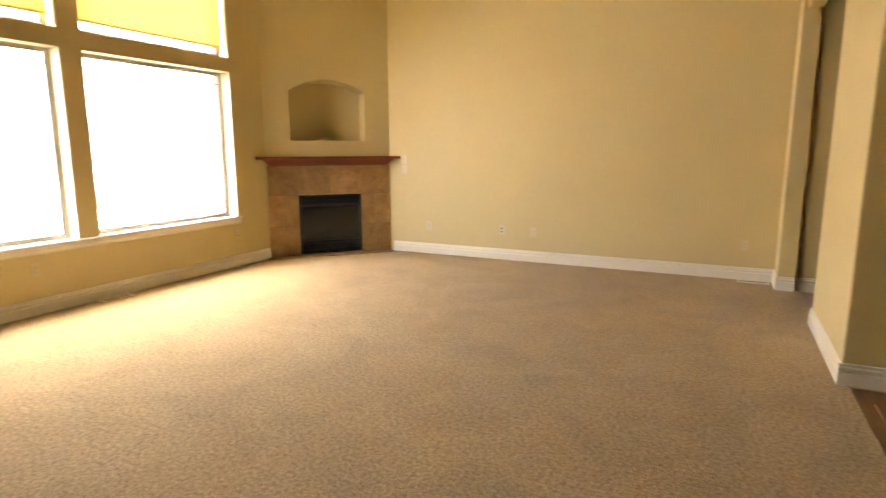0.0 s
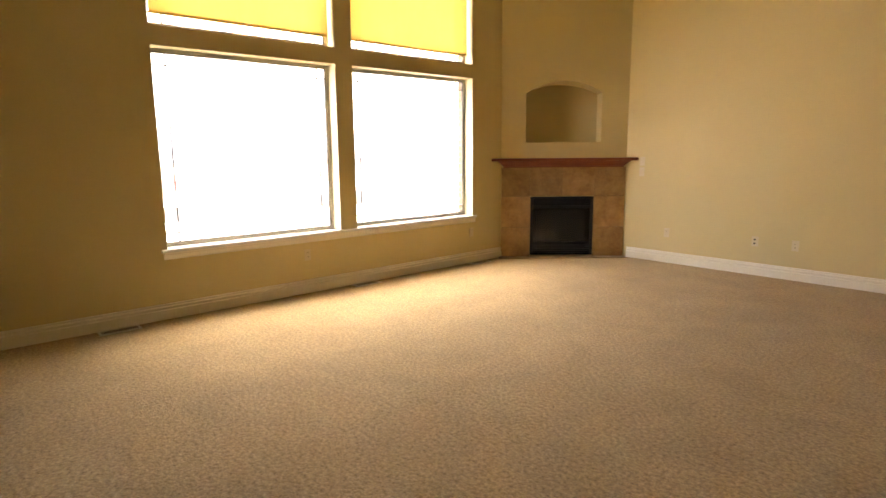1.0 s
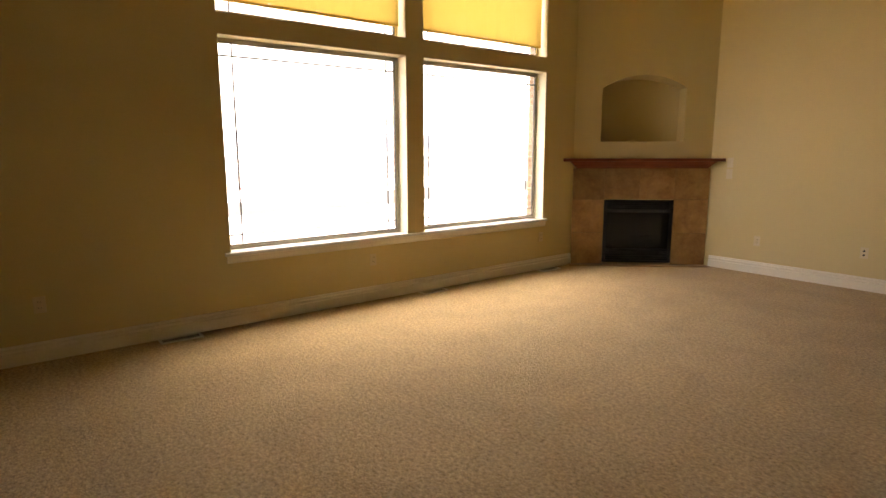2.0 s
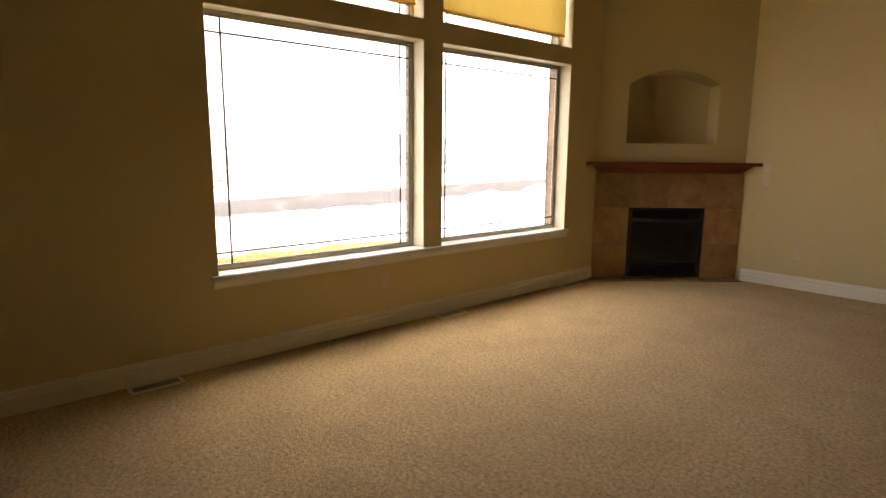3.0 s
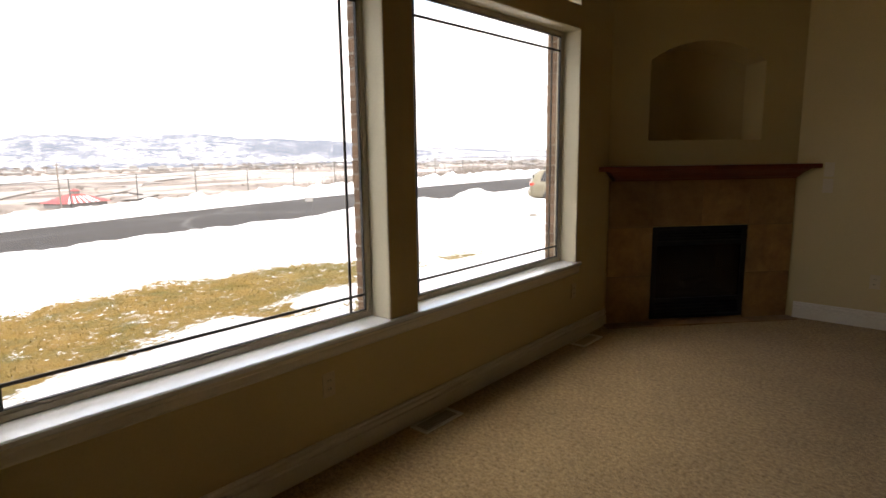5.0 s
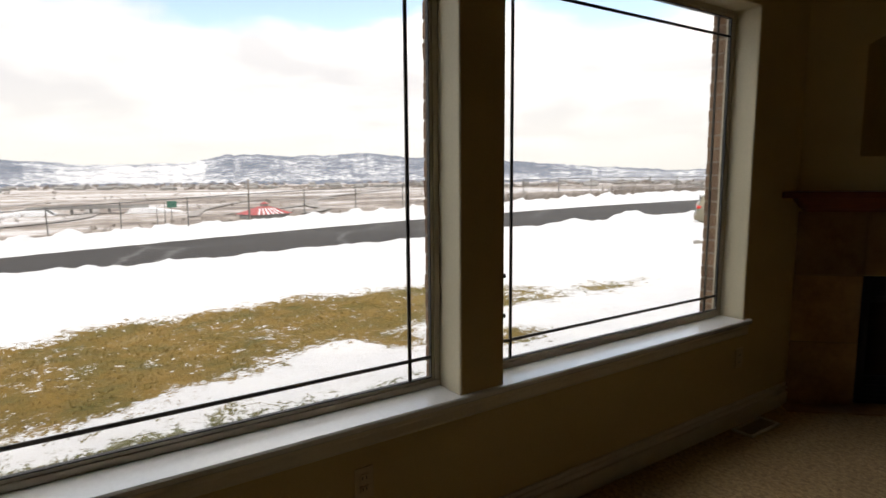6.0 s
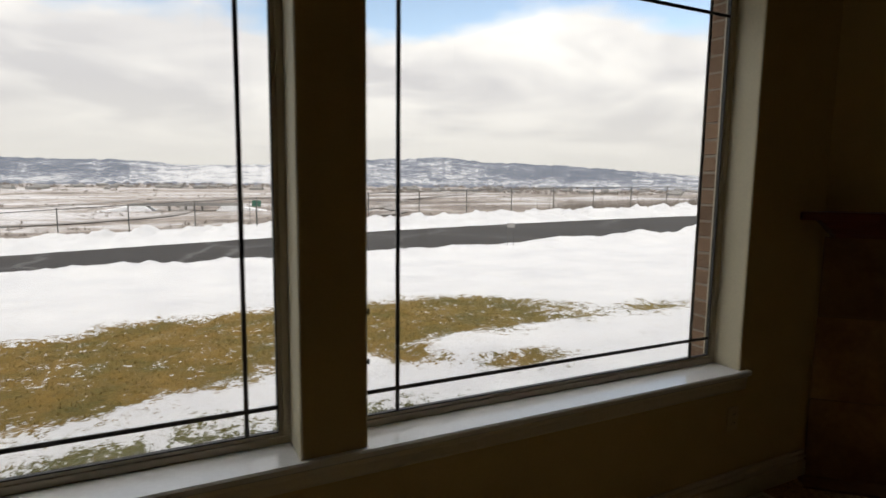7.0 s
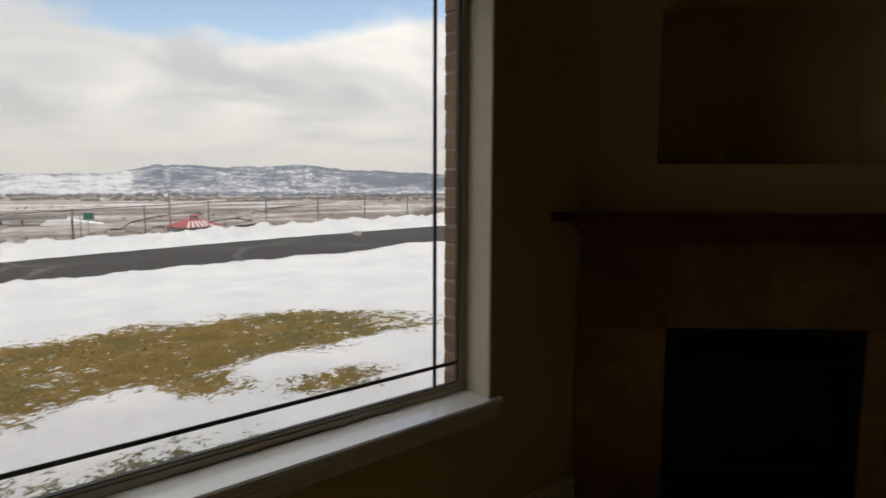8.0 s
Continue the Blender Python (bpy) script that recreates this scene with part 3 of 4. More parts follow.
def hold_down(z):
    """A small bracket at the edge of the window opening."""
    bm = bmesh.new()
    box(bm, -0.008, 0.002, 0.0, 0.004, -0.009, 0.009, 0.001)
    box(bm, 0.0006, 0.003, -0.006, 0.004, -0.003, 0.003, 0.0005)
    solid("shade_bracket", bm, DARK_PLASTIC, "small dark bracket on the window opening's edge", "bracket", group="brackets at the window", m=pose(WX, W[1][0], z))


for z in (0.90, 1.06):
    hold_down(z)
window_stool()
for y0, y1 in W:
    roller_shade(y0, y1, "shades over the upper windows")


# ---- corner fireplace ----
# local frame of the fireplace: u along its face, v out into the room, z up
FP = pose(-5.046, 6.913, 0, 0, 0, 47.4)


def chase():
    """The diagonal wall across the corner with an arched niche and the opening for the fire."""
    bm = bmesh.new()
    u_l, u_r = -0.84, 0.86
    nw, z0, zs, za = 0.50, 1.545, 2.185, 2.34
    rad = (nw * nw + (za - zs) ** 2) / (2 * (za - zs))

    def arch(u):
        return za - rad + math.sqrt(max(rad * rad - u * u, 0))
    fw, fh = 0.425, 0.825
    us = [u_l, -nw] + [-nw + 2 * nw * k / 28 for k in range(1, 28)] + [nw, u_r]
    us = sorted(set(us + [-fw, fw]))

    def quad(*ps):
        bm.faces.new([bm.verts.new(p) for p in ps])

    def back(u):                                  # the niche's back, a blunt V with a rounded middle
        return 0.30 + 0.36 * (1 - (math.sqrt(u * u + 0.20 ** 2)) / nw)
    for a, b in zip(us, us[1:]):
        mid = (a + b) / 2
        low = fh if abs(mid) < fw else 0.0
        if abs(mid) < nw:
            quad((a, 0, low), (b, 0, low), (b, 0, z0), (a, 0, z0))
            quad((a, 0, arch(a)), (b, 0, arch(b)), (b, 0, TOP), (a, 0, TOP))
            quad((a, 0, arch(a)), (a, back(a), arch(a)), (b, back(b), arch(b)), (b, 0, arch(b)))
            quad((a, 0, z0), (b, 0, z0), (b, back(b), z0), (a, back(a), z0))
            quad((a, back(a), z0), (b, back(b), z0), (b, back(b), arch(b)), (a, back(a), arch(a)))
        else:
            quad((a, 0, low), (b, 0, low), (b, 0, TOP), (a, 0, TOP))
    for u in (-nw, nw):
        quad((u, 0, z0), (u, back(u), z0), (u, back(u), zs), (u, 0, zs))
    bmesh.ops.remove_doubles(bm, verts=bm.verts, dist=0.0008)
    return solid("wall_chimney", bm, PAINT, "tan painted diagonal chimney wall with an arched niche", "wall", "structure", m=FP)


def surround():
    s = empty("fireplace_surround", "mottled brown slate tile surround around the firebox", "fireplace surround", FP)
    bm = bmesh.new()
    for a in ((-0.815, -0.43, 0.0, 1.215), (0.43, 0.835, 0.0, 1.215), (-0.43, 0.43, 0.835, 1.215)):
        box(bm, a[0], a[1], -0.0135, -0.0008, a[2], a[3])
    part("grout_bed", bm, GROUT, s)
    rng = random.Random(5)
    cells = []
    for u0, u1 in ((-0.822, -0.433), (0.433, 0.845)):
        for z0, z1 in ((0.0, 0.405), (0.41, 0.825)):
            cells.append((u0, u1, z0, z1))
    edges = [-0.822, -0.433, 0.0, 0.433, 0.845]
    for u0, u1 in zip(edges, edges[1:]):
        cells.append((u0 + 0.002, u1 - 0.002, 0.832, 1.219))
    for u0, u1, z0, z1 in cells:
        bm = bmesh.new()
        d = 0.016 + rng.uniform(-0.001, 0.001)
        box(bm, u0, u1, -d, -0.006, z0 + 0.001, z1 - 0.001, 0.0035)
        part("tile", bm, TILE, s)
    return s


def hearth():
    h = empty("hearth", "flush strip of brown slate tiles before the firebox", "hearth", FP)
    edges = [-0.86, -0.43, 0.0, 0.43, 0.86]
    for u0, u1 in zip(edges, edges[1:]):
        bm = bmesh.new()
        box(bm, u0 + 0.002, u1 - 0.002, -0.15, -0.017, -0.004, 0.010, 0.003)
        part("tile", bm, TILE, h)


def firebox():
    f = empty("fireplace_insert", "black metal gas fireplace insert with a glass front", "fireplace", FP)
    w, h, z0 = 0.425, 0.825, 0.028
    bm = bmesh.new()                              # the shell, open to the front
    for a in ((-w, w, 0.40, 0.415, z0, h), (-w, -w + 0.012, 0.0, 0.40, z0, h), (w - 0.012, w, 0.0, 0.40, z0, h), (-w + 0.012, w - 0.012, 0.0, 0.40, z0, z0 + 0.012), (-w + 0.012, w - 0.012, 0.0, 0.40, h - 0.012, h)):
        box(bm, *a)
    part("shell", bm, IRON, f)
    bm = bmesh.new()
    for a in ((-w, -w + 0.04, z0, h), (w - 0.04, w, z0, h), (-w + 0.04, w - 0.04, z0, z0 + 0.025), (-w + 0.04, w - 0.04, h - 0.03, h), (-w + 0.04, w - 0.04, 0.175, 0.205), (-w + 0.04, w - 0.04, 0.665, 0.70)):
        box(bm, a[0], a[1], -0.018, 0.012, a[2], a[3], 0.002)
    part("front_frame", bm, IRON, f)
    for zz in (0.065, 0.095, 0.125, 0.155, 0.713, 0.738, 0.763, 0.788):
        bm = bmesh.new()
        box(bm, -w + 0.042, w - 0.042, -0.012, 0.012, -0.002, 0.002, m=Matrix.Translation((0, -0.001, zz)) @ pose(0, 0, 0, 35))
        part("louver", bm, IRON, f)
    bm = bmesh.new()
    box(bm, -w + 0.04, w - 0.04, 0.0, 0.004, 0.205, 0.665)
    part("glass_front", bm, FIRE_GLASS, f, "dark smoked glass")
    bm = bmesh.new()
    box(bm, -w + 0.02, w - 0.02, 0.08, 0.38, 0.175, 0.195)
    part("burner_tray", bm, IRON, f)
    rng = random.Random(3)
    for a, b, r in (((-0.26, 0.20, 0.235), (0.25, 0.24, 0.245), 0.045), ((-0.2, 0.12, 0.225), (0.05, 0.15, 0.23), 0.035), ((-0.05, 0.16, 0.29), (0.22, 0.27, 0.31), 0.034), ((0.02, 0.12, 0.22), (0.28, 0.14, 0.225), 0.03)):
        bm = bmesh.new()
        rod(bm, a, b, r, 10, r * 0.8)
        for v in bm.verts:
            v.co += Vector((rng.uniform(-1, 1), rng.uniform(-1, 1), rng.uniform(-1, 1))) * 0.007
        part("log", bm, LOG, f, "grey ceramic log")


def mantel():
    m = empty("mantel_shelf", "cherry-stained wooden mantel shelf with crown moulding", "mantel", FP @ pose(0, 0, 1.219))
    bm = bmesh.new()
    # moulding with mitred returns: stacked outlines that grow upward
    steps = [(0.0, 0.795, 0.075), (0.012, 0.80, 0.080), (0.020, 0.812, 0.09), (0.045, 0.832, 0.104), (0.068, 0.862, 0.125), (0.078, 0.876, 0.134), (0.084, 0.876, 0.134)]
    rings = []
    for z, hw, d in steps:
        rings.append([bm.verts.new(p) for p in ((-hw, -0.0008, z), (-hw, -d, z), (hw, -d, z), (hw, -0.0008, z))])
    for a, b in zip(rings, rings[1:]):
        for i in range(4):
            bm.faces.new((a[i], a[(i + 1) % 4], b[(i + 1) % 4], b[i]))
    bm.faces.new(rings[0])
    bm.faces.new(rings[-1])
    part("crown_moulding", bm, WOOD, m)
    bm = bmesh.new()
    hw, d = 0.965, 0.155
    vs = box(bm, -hw, hw, -d, -0.0008, 0.084, 0.122, 0.005)
    part("shelf_board", bm, WOOD, m)


chase()
surround()
hearth()
firebox()
mantel()


# ---- outlets, switches, registers ----
def outlet(m, group="wall outlets", duplex=True):
    """A wall plate in the local x-z plane, facing -y."""
    o = empty("wall_outlet", "ivory plastic duplex outlet with its plate", "outlet", m, group=group)
    bm = bmesh.new()
    box(bm, -0.036, 0.036, -0.006, -0.0006, -0.058, 0.058, 0.0025)
    part("plate", bm, PLASTIC, o)
    for z in (-0.021, 0.021):
        bm = bmesh.new()
        box(bm, -0.017, 0.017, -0.0085, -0.006, z - 0.014, z + 0.014, 0.002)
        soc = part("socket", bm, PLASTIC, o)
        bm = bmesh.new()
        for x in (-0.007, 0.007):
            box(bm, x - 0.0013, x + 0.0013, -0.0092, -0.0084, z - 0.005, z + 0.006)
        part("slots", bm, SLOT, soc, "dark slots")
    return o


def cable_plate(m):
    o = empty("cable_plate", "ivory wall plate with dark cable jacks", "wall plate", m)
    bm = bmesh.new()
    box(bm, -0.036, 0.036, -0.006, -0.0006, -0.058, 0.058, 0.0025)
    part("plate", bm, PLASTIC, o)
    for z in (0.022, -0.022):
        bm = bmesh.new()
        rod(bm, (0, -0.006, z), (0, -0.016, z), 0.010, 12)
        part("jack", bm, SLOT, o, "dark round jack")


def light_switch(m):
    o = empty("light_switch", "ivory rocker switch with its plate", "switch", m, group="switches beside the fireplace")
    bm = bmesh.new()
    box(bm, -0.036, 0.036, -0.006, -0.0006, -0.058, 0.058, 0.0025)
    part("plate", bm, PLASTIC, o)
    bm = bmesh.new()
    box(bm, -0.016, 0.016, -0.010, -0.006, -0.033, 0.033, 0.002)
    part("rocker", bm, PLASTIC, o)


for x in (-3.85, -2.36, 0.05):
    outlet(pose(x, NY, 0.385))
cable_plate(pose(-2.78, NY, 0.39))
for y in (0.68, 3.36, 5.74):
    outlet(pose(WX, y, 0.40, 0, 0, 90))
for z in (1.29, 1.155):
    light_switch(pose(-4.235, NY, z))


def register(m, group="registers along the window wall"):
    r = empty("floor_register", "beige metal floor register set in the carpet", "floor vent", m, group=group)
    hw, hd = 0.155, 0.062
    bm = bmesh.new()
    for a in ((-hw, hw, -hd, -hd + 0.018), (-hw, hw, hd - 0.018, hd), (-hw, -hw + 0.018, -hd + 0.018, hd - 0.018), (hw - 0.018, hw, -hd + 0.018, hd - 0.018)):
        box(bm, *a, -0.002, 0.010, 0.003)
    part("frame", bm, REGISTER, r)
    bm = bmesh.new()
    box(bm, -hw + 0.018, hw - 0.018, -hd + 0.018, hd - 0.018, 0.0005, 0.0015)
    part("duct", bm, SLOT, r, "dark duct opening")
    for i in range(17):
        bm = bmesh.new()
        x = -hw + 0.03 + i * (2 * hw - 0.06) / 16
        box(bm, x - 0.0025, x + 0.0025, -hd + 0.018, hd - 0.018, 0.0015, 0.007)
        part("louver", bm, DUSK, r)


for y in (1.55, 4.02, 5.80):
    register(pose(WX + 0.095, y, 0.0, 0, 0, 90))
register(pose(0.16, NY - 0.10, 0.0), "")


# ---- outside: the lie of the land ----
def road_z(y):
    y = np.clip(y, -30, 42)
    return -1.74 + 0.050 * y - 0.0005 * y * y


def fence_x(y):
    return -37.0 + 0.1 * y


def crest_z(y):
    y = np.clip(y, -30, 60)
    return -1.29 + 0.027 * y


def smooth(a, b, t):
    t = np.clip((t - a) / (b - a), 0, 1)
    return t * t * (3 - 2 * t)


def lumps(x, y, size, seed):
    """Smooth pseudo-random relief, about -1 to 1."""
    r = np.random.RandomState(seed)
    out = np.zeros_like(x)
    amp = 1.0
    for octave in range(4):
        for _ in range(3):
            a, p = r.uniform(0, 2 * np.pi), r.uniform(0, 2 * np.pi)
            k = 2 * np.pi / (size * r.uniform(0.7, 1.4))
            out += amp * np.sin(k * (np.cos(a) * x + np.sin(a) * y) + p + 1.3 * np.sin(k * 0.6 * (np.sin(a) * x - np.cos(a) * y) + p * 2)) / 3
        amp *= 0.55
        size *= 0.47
    return out


VALLEY = -31.0


def land(x, y):
    """Height of the ground, and how bare of snow it is."""
    yc = np.clip(y, -40, 70)
    line = 0.1 * yc                                # the road's slant
    s = x - line                                   # distance measured across the road
    house = -0.40
    u = np.clip((x + 6.0) / (-23.5 + line + 6.0), 0, 1)
    yard = house + (crest_z(yc) - 0.16 - house) * u
    d1 = 0.23 * np.exp(-((s + 22.9) / 1.0) ** 2) * (1 + 0.25 * lumps(x, y, 4.1, 3)) + 0.055 * lumps(x, y, 0.8, 4) * np.exp(-((s + 23.1) / 1.2) ** 2)
    for mx, my, mh, mr in ((-18.5, 23.3, 0.38, 1.3), (-20.2, 23.6, 0.28, 0.8), (-21.3, 20.6, 0.16, 1.0), (-21.9, 17.6, 0.12, 0.9)):
        d1 = d1 + mh * np.exp(-((x - mx) ** 2 + (y - my) ** 2) / mr ** 2) * (1 + 0.3 * lumps(x, y, 0.9, 8))
    z = yard + d1
    z = z + (0.035 * lumps(x, y, 2.6, 1) + 0.012 * lumps(x, y, 0.8, 2)) * smooth(-6.2, -7.5, x)
    rz = road_z(yc) - 0.05
    w1 = smooth(-23.4, -24.5, s + 0.16 * lumps(x, y, 1.7, 9))
    z = z * (1 - w1) + rz * w1
    d2 = 0.50 * np.exp(-((s + 33.9) / 1.05) ** 2) * (0.9 + 0.28 * lumps(x, y, 2.2, 5)) + (0.10 * lumps(x, y, 1.1, 6) + 0.06 * lumps(x, y, 0.5, 7)) * np.exp(-((s + 33.9) / 1.0) ** 2)
    d2 = d2 + 0.12 * smooth(-32.2, -33.2, s)
    z = z + np.maximum(d2, 0)
    # the slope beyond the fence
    past = np.maximum(-36.0 - s, 0)
    fall = smooth(0, 300, past)
    z = np.maximum(z - 0.125 * past + 0.9 * (1 - np.exp(-past / 6.0)), VALLEY) * (1 - fall) + VALLEY * fall
    side = np.maximum(np.abs(y - 15) - 60, 0)
    z = z - np.minimum(side * 0.04, 6) * (1 - fall)
    # bare lawn
    far_edge = 14.3 - 0.35 * np.maximum(y - 7.5, 0) ** 2 - 0.5 * np.maximum(3.2 - y, 0)
    near_edge = 9.4 + 1.35 * smooth(2.0, 6.6, y)
    band = np.minimum(far_edge + x, -x - near_edge)
    band = np.minimum(band, (9.9 - y) * 0.6)
    tongue = 0.62 - np.hypot((x + 10.55) / 1.45, (y - 6.1) / 0.66)
    p2 = 0.58 - np.hypot((x + 9.35) / 0.6, (y - 7.2) / 1.3)
    p3 = 0.55 - np.hypot((x + 11.1) / 0.8, (y - 11.2) / 1.5)
    p4 = np.minimum(0.42, (x + 8.5 + 0.17 * (4.5 - np.clip(y, 0, 9)) + 0.22 * lumps(x, y, 1.9, 31)) * 1.0)
    bare = np.maximum.reduce([band * 0.9, tongue * 1.6, p2 * 1.0, p3 * 1.0, p4])
    bare = np.clip(0.42 + bare * 1.0, -0.3, 0.92)
    far = smooth(-60, -120, s)
    olive = np.maximum(smooth(-9.6, -8.6, x), 0.45 * smooth(6.2, 9.5, y + 0.4 * lumps(x, y, 2.0, 33)))
    return z, bare, far, olive


def ground():
    def spread(lo, hi, step, reach, grow=1.09):
        a = list(np.arange(lo, hi, step))
        s, p = step, a[-1]
        while p < reach:
            s *= grow
            p += s
            a.append(p)
        s, p, b = step, a[0], []
        while p > -reach:
            s *= grow
            p -= s
            b.append(p)
        return np.array(b[::-1] + a)
    xs = spread(-39.5, -6.0, 0.11, 4400)
    xs = np.array([v for v in xs if v < -6.0] + [-5.9, 0, 8, 20, 60, 200, 800, 2500, 4600])
    ys = spread(-6.0, 42.0, 0.16, 4400)
    X, Y = np.meshgrid(xs, ys, indexing="ij")
    Z, bare, far, olive = land(X, Y)
    Z = np.where(X > -6.05, -0.42, Z) - np.where(X > 10, np.minimum((X - 10) * 0.01, 25), 0)
    # lawn lies a little lower than the snow on it
    Z = Z - 0.05 * smooth(0.35, 0.75, bare) * (X > -20)
    n, m_ = X.shape
    co = np.stack([X, Y, Z], -1).reshape(-1, 3)
    idx = np.arange(n * m_).reshape(n, m_)
    quads = np.stack([idx[:-1, :-1], idx[1:, :-1], idx[1:, 1:], idx[:-1, 1:]], -1).reshape(-1, 4)
    me = bpy.data.meshes.new("ground")
    me.vertices.add(len(co))
    me.vertices.foreach_set("co", co.ravel().astype(np.float32))
    me.loops.add(quads.size)
    me.loops.foreach_set("vertex_index", quads.ravel().astype(np.int32))
    me.polygons.add(len(quads))
    me.polygons.foreach_set("loop_start", np.arange(0, quads.size, 4).astype(np.int32))
    me.update(calc_edges=True)
    me.shade_smooth()
    for nm, v in (("bare", bare), ("far", far), ("olive", olive)):
        a = me.attributes.new(nm, "FLOAT", "POINT")
        a.data.foreach_set("value", v.ravel().astype(np.float32))
    me.materials.append(GROUND)
    tagged(new("ground", me), "snow-covered yard with patches of dead lawn", "ground", kind="structure")


def ribbon(name, centre, width, lift, material, label, category="road"):
    """A strip that follows a line of (x, y) and lies on the land."""
    pts = [Vector((*p, 0)) for p in centre]
    bm = bmesh.new()
    spots = []
    for i, p in enumerate(pts):
        d = (pts[min(i + 1, len(pts) - 1)] - pts[max(i - 1, 0)]).normalized()
        nrm = Vector((-d.y, d.x, 0))
        spots += [p + nrm * width * k for k in (-0.5, -0.25, 0, 0.25, 0.5)]
    zs = lift(np.array([q.x for q in spots]), np.array([q.y for q in spots]))
    vs = [bm.verts.new((q.x, q.y, float(z))) for q, z in zip(spots, zs)]
    rows = [vs[k:k + 5] for k in range(0, len(vs), 5)]
    for a, b in zip(rows, rows[1:]):
        for i in range(4):
            bm.faces.new((a[i], a[i + 1], b[i + 1], b[i]))
    return solid(name, bm, material, label, category, "structure")


ground()
ribbon("road", [(-28.35 + 0.1 * y, y) for y in range(-60, 74)], 9.0, lambda x, y: road_z(y) - np.minimum(np.maximum(np.abs(y - 15) - 60, 0) * 0.04, 6) + 0.004, ASPHALT, "wet dark asphalt road between ploughed snow banks")


def hills():
    """The long ridge across the valley."""
    bm = bmesh.new()
    na, nd = 1100, 48
    az = np.radians(np.linspace(-150, 20, na))
    A = np.degrees(az)
    crest = ((-150, 0.026), (-101, 0.0265), (-90.5, 0.0265), (-88.5, 0.022), (-86, 0.021), (-80, 0.024), (-77.5, 0.030), (-76, 0.037), (-73, 0.038), (-70, 0.034), (-67, 0.037), (-64, 0.040), (-61.5, 0.037), (-59, 0.033), (-55, 0.030), (-52, 0.028), (-46, 0.021), (-40, 0.014), (-34, 0.008), (20, 0.008))
    prof = np.interp(A, [c[0] for c in crest], [c[1] for c in crest]) - 0.005
    chute = np.clip(lumps(A, A * 0, 2.6, 41) * 1.2, 0, 1) ** 2 + np.clip(lumps(A, A * 0, 0.9, 42), 0, 1) ** 2 * 0.6
    snowy = np.interp(A, (-92, -87, -79, -76.5), (0, 0.05, 0.05, 0))
    scrub = np.interp(A, (-78, -75, -70, -66, -61, -57, -47, -40), (0, 0.06, 0.02, 0.03, 0.03, 0.08, 0.08, 0.0)) + np.interp(A, (-104, -98, -91, -89), (0.06, 0.06, 0.05, 0.0))
    rough = lumps(A, A * 0, 5.0, 21) * 0.0010 + lumps(A, A * 0, 1.1, 22) * 0.0011
    prof = prof + rough
    R0, R1 = 1900.0, 3600.0
    rows = []
    foot = []
    for i in range(na):
        row = []
        for j in range(nd):
            t = j / (nd - 1)
            rr = R0 + (R1 - R0) * t
            x, y = rr * math.sin(az[i]), rr * math.cos(az[i])
            top = prof[i] * R1 + 1.5
            rise = 0.22 * t + 0.78 * t ** 2.6 if t < 0.97 else 1.0
            gul = (0.10 * math.sin(A[i] * 3.1 + 5 * math.sin(t * 4 + A[i] * 0.35)) + 0.06 * math.sin(A[i] * 8.3 + 3 * math.sin(t * 7))) * t * (1 - t) * 4
            z = VALLEY - 4 + (top - VALLEY + 4) * max(rise + gul * 0.5 * (1 - t) - 0.05 * chute[i] * t * (1 - t) * 4, 0)
            row.append(bm.verts.new((x, y, z)))
            face = math.exp(-((t - 0.78) / 0.20) ** 2)
            foot.append(scrub[i] * face - snowy[i] * (t > 0.3) - 0.045 * chute[i] * face * (0.6 + 0.8 * math.sin(i * 1.7 + 9 * t) ** 2) + 0.11 * math.exp(-((t - 0.10) / 0.14) ** 2) - 0.02 * math.exp(-((t - 0.36) / 0.12) ** 2) + 0.03 * (t > 0.955) + 0.012)
        rows.append(row)
    for a, b in zip(rows, rows[1:]):
        for j in range(nd - 1):
            bm.faces.new((a[j], a[j + 1], b[j + 1], b[j]))
    ob = solid("backdrop_hills", bm, HILL, "long snowy ridge with dark scrub across the valley, blue-grey haze painted in", "hills", "structure")
    at = ob.data.attributes.new("foot", "FLOAT", "POINT")
    at.data.foreach_set("value", np.array(foot, dtype=np.float32))
    ob.data.shade_smooth()


hills()


